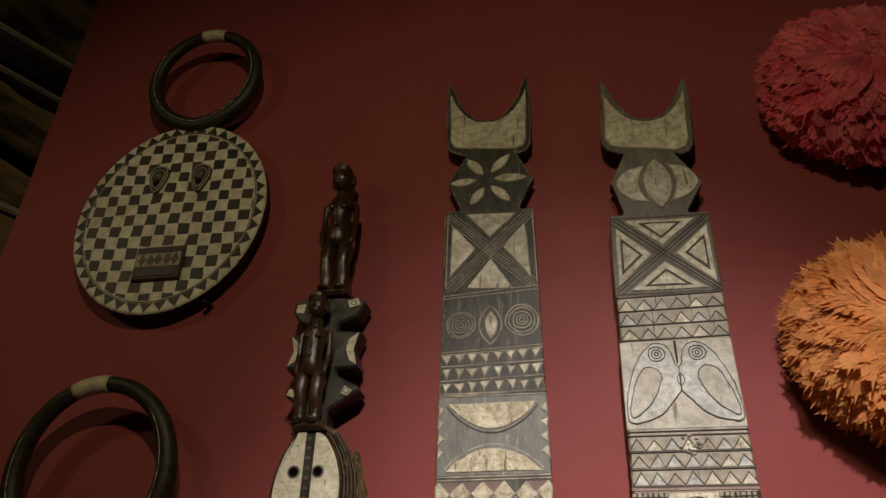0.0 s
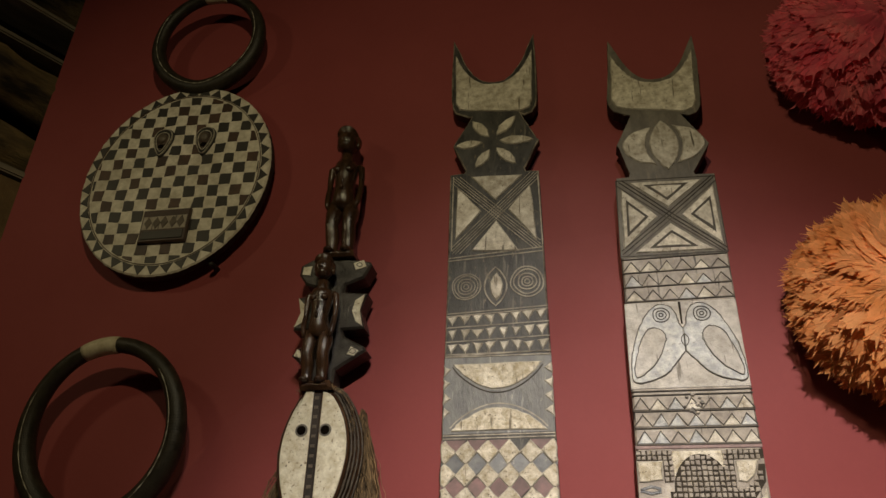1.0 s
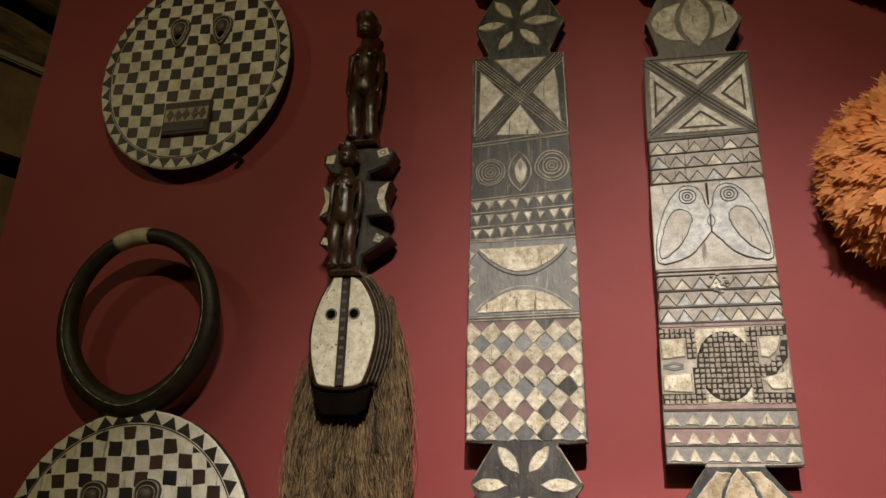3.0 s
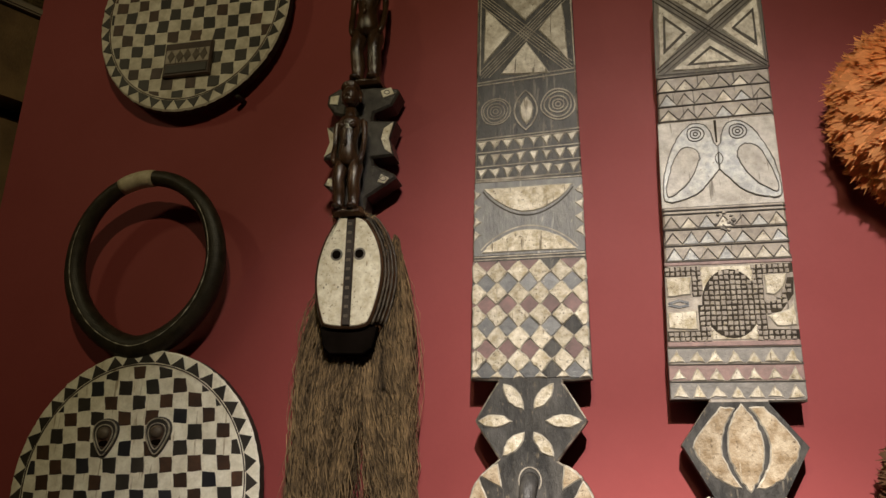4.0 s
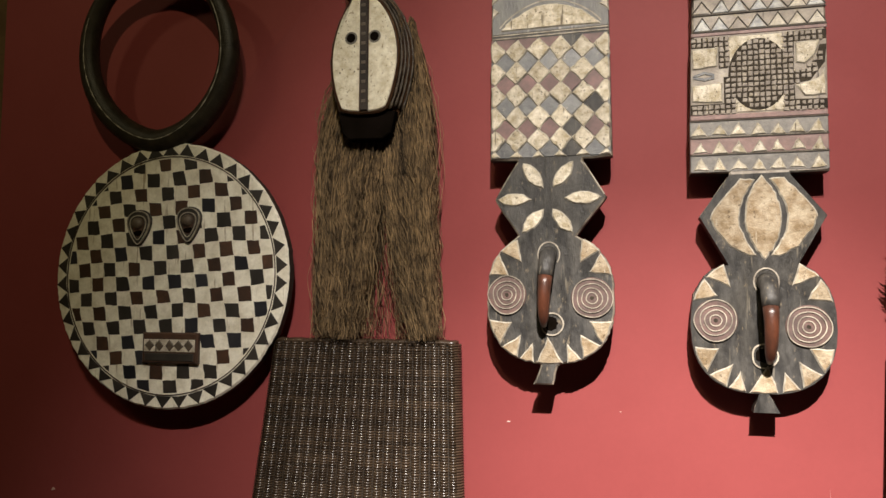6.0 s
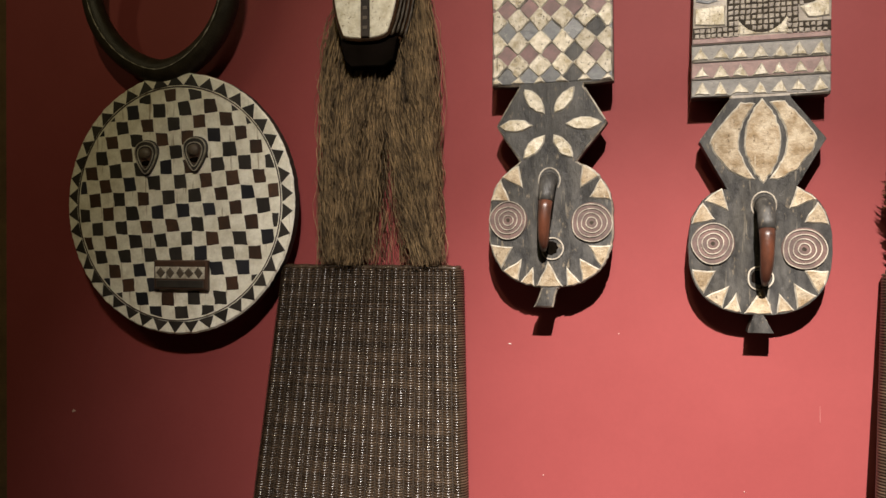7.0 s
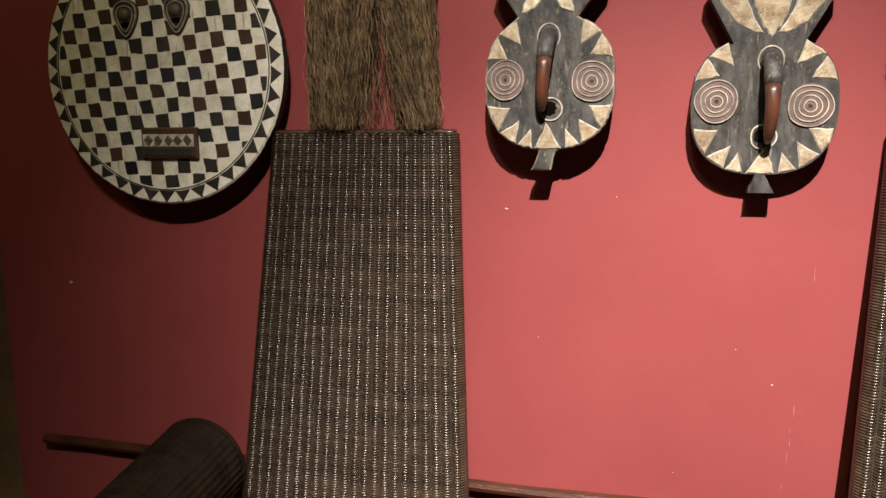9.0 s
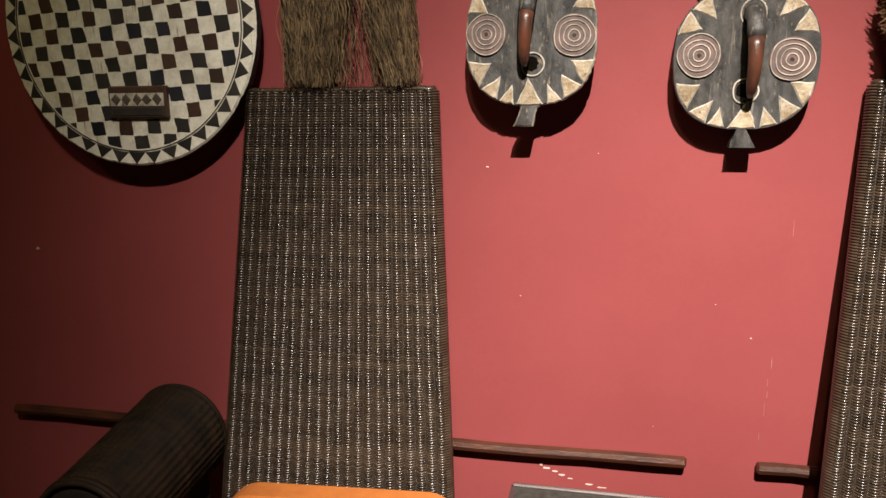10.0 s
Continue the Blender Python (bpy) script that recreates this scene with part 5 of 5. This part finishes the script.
# ---- feather hats ----
def feather_mesh(width, curl, rng):
    """A soft leaf-shaped feather, one unit long: a flat vane, ragged towards the tip, with loose barbs swept forward."""
    vs, fs = [], []
    bend = lambda t: curl * (t * t - 0.3 * t)
    prof = (0.18, 0.5, 0.8, 0.97, 1.0, 0.95, 0.82, 0.58)
    n = len(prof) - 1
    for i, w in enumerate(prof):
        t = i / n * 0.92
        for q in (-0.5, -0.25, 0.0, 0.25, 0.5):
            ragged = rng.uniform(-0.05, 0.05) if i == n else rng.uniform(-0.012, 0.012)
            vs.append((t - 0.16 * abs(q) * (0.3 + t) + ragged, q * w * width * rng.uniform(0.9, 1.1), bend(t) - 0.10 * q * q * 4 * width * 0.5 + rng.uniform(-0.008, 0.008)))
    for i in range(n):
        a = i * 5
        fs += [(a + k, a + k + 1, a + k + 6, a + k + 5) for k in range(4)]
    for k in range(11):
        side = -1 if k % 2 else 1
        t = 0.35 + 0.52 * k / 10
        w = width * 0.5 * prof[min(n, int(t / 0.92 * n + 0.5))]
        tip_t = min(0.97, t + rng.uniform(0.14, 0.22))
        reach = side * w * rng.uniform(0.55, 1.1) * (1.0 if t < 0.75 else 0.6)
        b = len(vs)
        vs += [(t - 0.03, reach * 0.45, bend(t) + 0.006), (t + 0.05, reach * 0.35, bend(t) + 0.006), (tip_t, reach, bend(tip_t) + rng.uniform(-0.03, 0.03))]
        fs.append((b, b + 1, b + 2))
    return np.array(vs), fs


def feather_hat(cx, cz, radius, depth, mat, seed, label):
    rng = np.random.RandomState(seed)
    ob = thing("feather_hat", (cx, WALL, cz), label, "feather hat", "round feather hats on the wall")
    bm = bmesh.new()
    prism(bm, circle(cx, cz, radius * 0.55, radius * 0.55, 32), WALL + 0.002, WALL - 0.12, 0.02)
    part("hat_base", bm, M_SIDE, ob)
    verts, faces = [], []
    kinds = [feather_mesh(w, c, rng) for w, c in ((0.36, -0.22), (0.42, -0.12), (0.30, -0.32), (0.38, 0.08), (0.33, -0.18), (0.44, -0.05))]
    shared = []
    for vs, fs in kinds:
        me = bpy.data.meshes.new("feather")
        me.from_pydata(vs.tolist(), [], fs)
        me.materials.append(mat)
        shared.append(me)
    R, D = radius * 0.60, depth
    for k in range(2000):
        a = rng.rand() * 2 * math.pi
        th = math.acos(1 - rng.rand() * 1.03) if k > 240 else math.radians(76 + 20 * rng.rand())
        n = Vector((math.sin(th) * math.cos(a), -math.cos(th), math.sin(th) * math.sin(a)))
        p = Vector((cx + R * n.x, WALL - 0.125 + D * n.y * 0.75 * (1 - 0.35 * math.exp(-(th / 0.3) ** 2)), cz + R * n.z))
        tang = Vector((math.cos(th) * math.cos(a), math.sin(th), math.cos(th) * math.sin(a)))
        out = Vector((math.cos(a), 0, math.sin(a)))
        d = (tang * 0.55 + n * rng.uniform(0.02, 0.22) + out * 0.5 + Vector(rng.randn(3) * 0.085)).normalized()
        length = radius * rng.uniform(0.44, 0.68)
        if p.y + d.y * length > WALL - 0.03:
            d.y = (WALL - 0.03 - p.y) / length
        side = d.cross(n + Vector(rng.randn(3) * 0.18)).normalized()
        up = side.cross(d).normalized()
        start = p - d * length * 0.35
        kind = rng.randint(6)
        m = Matrix((d * length, side * length, up * length)).transposed().to_4x4()
        m.translation = start
        if k < 240:
            fo = new("feather", shared[kind])
            fo.parent = ob
            fo.matrix_basis = Matrix.Translation(-Vector(ob.location)) @ m
        else:
            base = len(verts)
            mm = np.array(m)
            vs, fs = kinds[kind]
            verts += (vs @ mm[:3, :3].T + mm[:3, 3]).tolist()
            faces += [tuple(base + i for i in q) for q in fs]
    part_data("feather_mass", verts, faces, mat, ob, "dense overlapping feathers", "stuff", smooth=True)
    return ob


feather_hat(1.215, 3.285, 0.312, 0.15, M_FPINK, 1, "large round crimson pink feather hat hung on the red wall")
feather_hat(1.115, 2.480, 0.300, 0.15, M_FORANGE, 2, "large round orange feather hat hung on the red wall")
feather_hat(1.110, 1.600, 0.298, 0.13, M_FTAN, 3, "round tan and brown feather hat hung on the red wall")


# ---- wicker seats ----
def strand_tube(paths, radius, sides=5):
    """Thin tubes along given point rows (all the same length), as vertex and face lists."""
    verts, faces = [], []
    ang = [2 * math.pi * k / sides for k in range(sides)]
    for P in paths:
        P = np.asarray(P, float)
        d = np.gradient(P, axis=0)
        d /= np.linalg.norm(d, axis=1)[:, None]
        ref = np.array((0.0, 0.3, 1.0))
        s = np.cross(d, ref)
        s /= np.linalg.norm(s, axis=1)[:, None]
        u = np.cross(s, d)
        base, n = len(verts), len(P)
        ring = np.stack([P + radius * (s * math.cos(a) + u * math.sin(a)) for a in ang], axis=1).reshape(-1, 3)
        verts += ring.tolist()
        for i in range(n - 1):
            for j in range(sides):
                a, b = base + i * sides + j, base + i * sides + (j + 1) % sides
                faces.append((a, b, b + sides, a + sides))
    return verts, faces


def wicker_chair(label):
    """A high woven back that leans from the wall, over a low woven seat box."""
    ob = thing("wicker_chair", (-0.35, 1.2, 0.0), label, "chair", "high-backed wicker chairs")
    top, low, ztop, zlow = (-0.588, -0.106), (-0.662, -0.032), 1.424, 0.2
    yt, yl = 1.395, 1.215
    def surf(u, z):
        k = (ztop - z) / (ztop - zlow)
        x0, x1 = top[0] + (low[0] - top[0]) * k, top[1] + (low[1] - top[1]) * k
        return Vector((x0 + (x1 - x0) * u, yt + (yl - yt) * k - 0.012 * math.sin(math.pi * u) * k, z))
    bm = bmesh.new()
    rows = []
    for z in (ztop - 0.004, 0.9, 0.5, zlow):
        f0, f1 = surf(0.012, z), surf(0.988, z)
        rows.append([bm.verts.new(p) for p in (f0 + Vector((0, 0.004, 0)), f1 + Vector((0, 0.004, 0)), f1 + Vector((0, 0.045, 0)), f0 + Vector((0, 0.045, 0)))])
    for a, b in zip(rows, rows[1:]):
        for i in range(4):
            bm.faces.new((a[i], a[(i + 1) % 4], b[(i + 1) % 4], b[i]))
    bm.faces.new(rows[0])
    bm.faces.new(rows[-1])
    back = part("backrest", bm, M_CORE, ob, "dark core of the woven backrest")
    cols, per = 22, 8
    rng = np.random.RandomState(8)
    pitch = 0.0062
    paths = []
    z = ztop - 0.004
    amp = rng.uniform(0.8, 1.2, cols + 1)
    k = 0
    while z > 0.36:
        row = []
        bulge = rng.uniform(-0.0009, 0.0009)
        for i in range(cols * per + 1):
            u = i / (cols * per)
            wave = 2 * abs(math.sin(math.pi * u * cols)) ** 0.85 - 1
            p = surf(u, z + 0.0008 * noise.noise((u * 30, z * 20, 5)) + rng.randn() * 0.0002)
            j = min(cols, int(u * cols))
            p.y -= 0.0066 * amp[j] * wave * (1 + 0.3 * noise.noise((u * 23, z * 14, 2)) + 0.015 * rng.randn()) + 0.0001 * rng.randn() + bulge
            row.append(tuple(p))
        paths.append(row)
        z -= pitch
        k += 1
    v, f = strand_tube(paths, 0.0029, 6)
    # dark stakes in the valleys of the weave deepen the shade there
    for c in range(cols + 1):
        bm = bmesh.new()
        tube(bm, [surf(c / cols, ztop - 0.002 - i * 0.133) + Vector((0, 0.0045, 0)) for i in range(9)], [0.0042] * 9, 6)
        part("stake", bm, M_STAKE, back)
    part_data("weave", v, f, M_WICKER, back, "glossy dark brown rattan weave", "stuff")
    # woven edges at the sides and the top
    for side in (0, 1):
        paths = []
        z = ztop - 0.003
        while z > 0.36:
            p = surf(side, z)
            s = -1 if side == 0 else 1
            paths.append([(p.x - s * 0.004, p.y - 0.005, z), (p.x + s * 0.004, p.y + 0.002, z), (p.x + s * 0.006, p.y + 0.014, z - 0.001), (p.x + s * 0.005, p.y + 0.03, z - 0.001), (p.x - s * 0.002, p.y + 0.046, z)])
            z -= 0.0062
        v, f = strand_tube(paths, 0.0029, 5)
        part_data("side_weave", v, f, M_BINDING, back, "", "stuff")
    bm = bmesh.new()
    for dz, dy in ((0.002, 0.0), (0.004, 0.012), (0.002, 0.026)):
        pts = [surf(i / 30, ztop) + Vector((0, dy, dz + 0.001 * math.sin(i * 2.1))) for i in range(31)]
        tube(bm, pts, [0.0055] * 31, 8)
    part("top_braid", bm, M_WICKER, back, "braided rattan top edge", smooth=True)
    bm = bmesh.new()
    box(bm, (-0.66, 0.72, 0.06), (-0.034, 1.27, 0.22), 0.02)
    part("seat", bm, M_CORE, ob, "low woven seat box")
    for x in (-0.62, -0.075):
        for y in (0.77, 1.2):
            bm = bmesh.new()
            tube(bm, [(x, y, 0), (x, y, 0.08)], [0.02, 0.024], 12)
            part("leg", bm, M_SIDE, ob)
    return ob


chair = wicker_chair("tall high-backed chair of dark woven rattan, standing against the red wall")
copy_thing(chair, Matrix.Translation((-0.35 + 1.442, 1.2, 0)))

# woven bolster arm beside the chair
arm = thing("wicker_bolster", (-0.77, 1.05, 0.0), "dark woven rattan bolster roll on a low side panel", "bolster")
AX, AZ, AR = -0.772, 0.548, 0.128


def along(y):
    """Centre and radius of the roll at y; it drops and narrows to the front."""
    k = (1.255 - y) / 0.39
    return AX + 0.015 * k, AZ - 0.042 * k, AR - 0.012 * k


bm = bmesh.new()
pts, rad = [], []
for y, d in ((1.256, 0.03), (1.25, 0.006), (1.05, 0.006), (0.87, 0.006), (0.865, 0.03)):
    x, z, r = along(y)
    pts.append((x, y, z))
    rad.append(r - d)
tube(bm, pts, rad, 40)
roll = part("roll", bm, M_CORE, arm, "dark core of the rolled arm", smooth=True)
rng2 = np.random.RandomState(3)
verts, faces = [], []
y = 1.256
while y > 0.86:
    x, z, r = along(y)
    a = np.linspace(0, 2 * math.pi, 169)
    rad = np.stack([np.cos(a), 0 * a, np.sin(a)], 1)
    P = np.array((x, y, z)) + rad * (r + 0.0018 * np.cos(44 * a) + 0.0006 * rng2.randn(len(a)))[:, None]
    base = len(verts)
    ring = np.stack([P + 0.003 * (rad * math.cos(t) + np.array((0, 1.0, 0)) * math.sin(t)) for t in (0, 1.26, 2.51, 3.77, 5.03)], axis=1).reshape(-1, 3)
    verts += ring.tolist()
    for i in range(len(P) - 1):
        for j in range(5):
            p, q = base + i * 5 + j, base + i * 5 + (j + 1) % 5
            faces.append((p, q, q + 5, p + 5))
    y -= 0.0055
part_data("weave", verts, faces, M_WICKER_SHADED, roll, "rattan weave round the roll, coloured dark for shade", "stuff")
for yy, rr in ((1.258, 0.006), (0.862, 0.008), (0.852, 0.007)):
    x, z, r = along(yy)
    bm = bmesh.new()
    tube(bm, [(x + r * math.cos(a), yy, z + r * math.sin(a)) for a in (2 * math.pi * i / 48 for i in range(49))], [rr] * 49, 8, caps=False)
    part("end_braid", bm, M_WICKER_SHADED, roll, "braided rattan rim", smooth=True)
bm = bmesh.new()
box(bm, (AX - 0.07, 0.88, 0.0), (AX + 0.09, 1.24, AZ - 0.04), 0.01)
part("side_panel", bm, M_CORE, arm)


# ---- wooden bars, cushion and table ----
def wooden_bar(x0, x1, z0, z1, label):
    ob = thing("wooden_bar", ((x0 + x1) / 2, WALL, (z0 + z1) / 2), label, "wooden bar", "wooden bars on the wall")
    bm = bmesh.new()
    n = 24
    pts = [(x0 + (x1 - x0) * i / n, 1.427 + 0.001 * math.sin(i * 1.3), z0 + (z1 - z0) * i / n + 0.0015 * math.sin(i * 0.9)) for i in range(n + 1)]
    rad = [0.0155 + 0.0006 * math.sin(i * 2.3) for i in range(n + 1)]
    pts = [(x0 - 0.004, 1.427, z0)] + pts + [(x1 + 0.004, 1.427, z1)]
    rad = [0.011] + rad + [0.011]
    tube(bm, pts, rad, 8)
    part("bar", bm, M_BAR, ob)
    for k in (0.15, 0.85):
        bm = bmesh.new()
        tube(bm, [(x0 + (x1 - x0) * k, 1.43, z0 + (z1 - z0) * k), (x0 + (x1 - x0) * k, WALL + 0.001, z0 + (z1 - z0) * k)], [0.006, 0.006], 8)
        part("fixing_peg", bm, M_SIDE, ob)
    return ob


wooden_bar(-1.432, 0.516, 0.487, 0.505, "long dark red-brown wooden bar fixed low on the wall")
wooden_bar(0.690, 1.70, 0.508, 0.512, "dark red-brown wooden bar fixed low on the wall")

cushion = thing("cushion", (-0.3, 1.13, 0.22), "plain orange fabric cushion leaning against the wicker back", "cushion")
bm = bmesh.new()
pts = []
x0, x1, zt = -0.59, -0.012, 0.481
for cxx, czz, a0 in ((x1 - 0.07, zt - 0.06, 0), (x0 + 0.09, zt - 0.075, 90)):
    for d in range(0, 91, 15):
        t = radians(a0 + d)
        pts.append((cxx + (0.07 if a0 == 0 else 0.09) * math.cos(t), czz + (0.065 if a0 == 0 else 0.06) * math.sin(t)))
pts += [(x0, 0.225), (x1, 0.225)]
prism(bm, pts, 1.195, 1.11, 0.02)
part("cover", bm, M_ORANGE, cushion, smooth=False)

table = thing("side_table", (0.55, 0.55, 0.0), "low side table with brushed steel rim and dark woven top", "table")
bm = bmesh.new()
box(bm, (0.164, 0.22, 0.700), (0.95, 0.853, 0.711))
part("table_top", bm, M_MESH, table, "dark woven table top")
for lo, hi in (((0.155, 0.853, 0.690), (0.967, 0.862, 0.718)), ((0.155, 0.203, 0.690), (0.967, 0.22, 0.718)), ((0.155, 0.22, 0.690), (0.164, 0.853, 0.718)), ((0.95, 0.22, 0.690), (0.967, 0.845, 0.718))):
    bm = bmesh.new()
    box(bm, lo, hi, 0.004)
    part("rim", bm, M_METAL, table, "brushed steel rim")
for x in (0.2, 0.92):
    for y in (0.25, 0.815):
        bm = bmesh.new()
        tube(bm, [(x, y, 0), (x, y, 0.7)], [0.014, 0.014], 12)
        part("leg", bm, M_METAL, table)
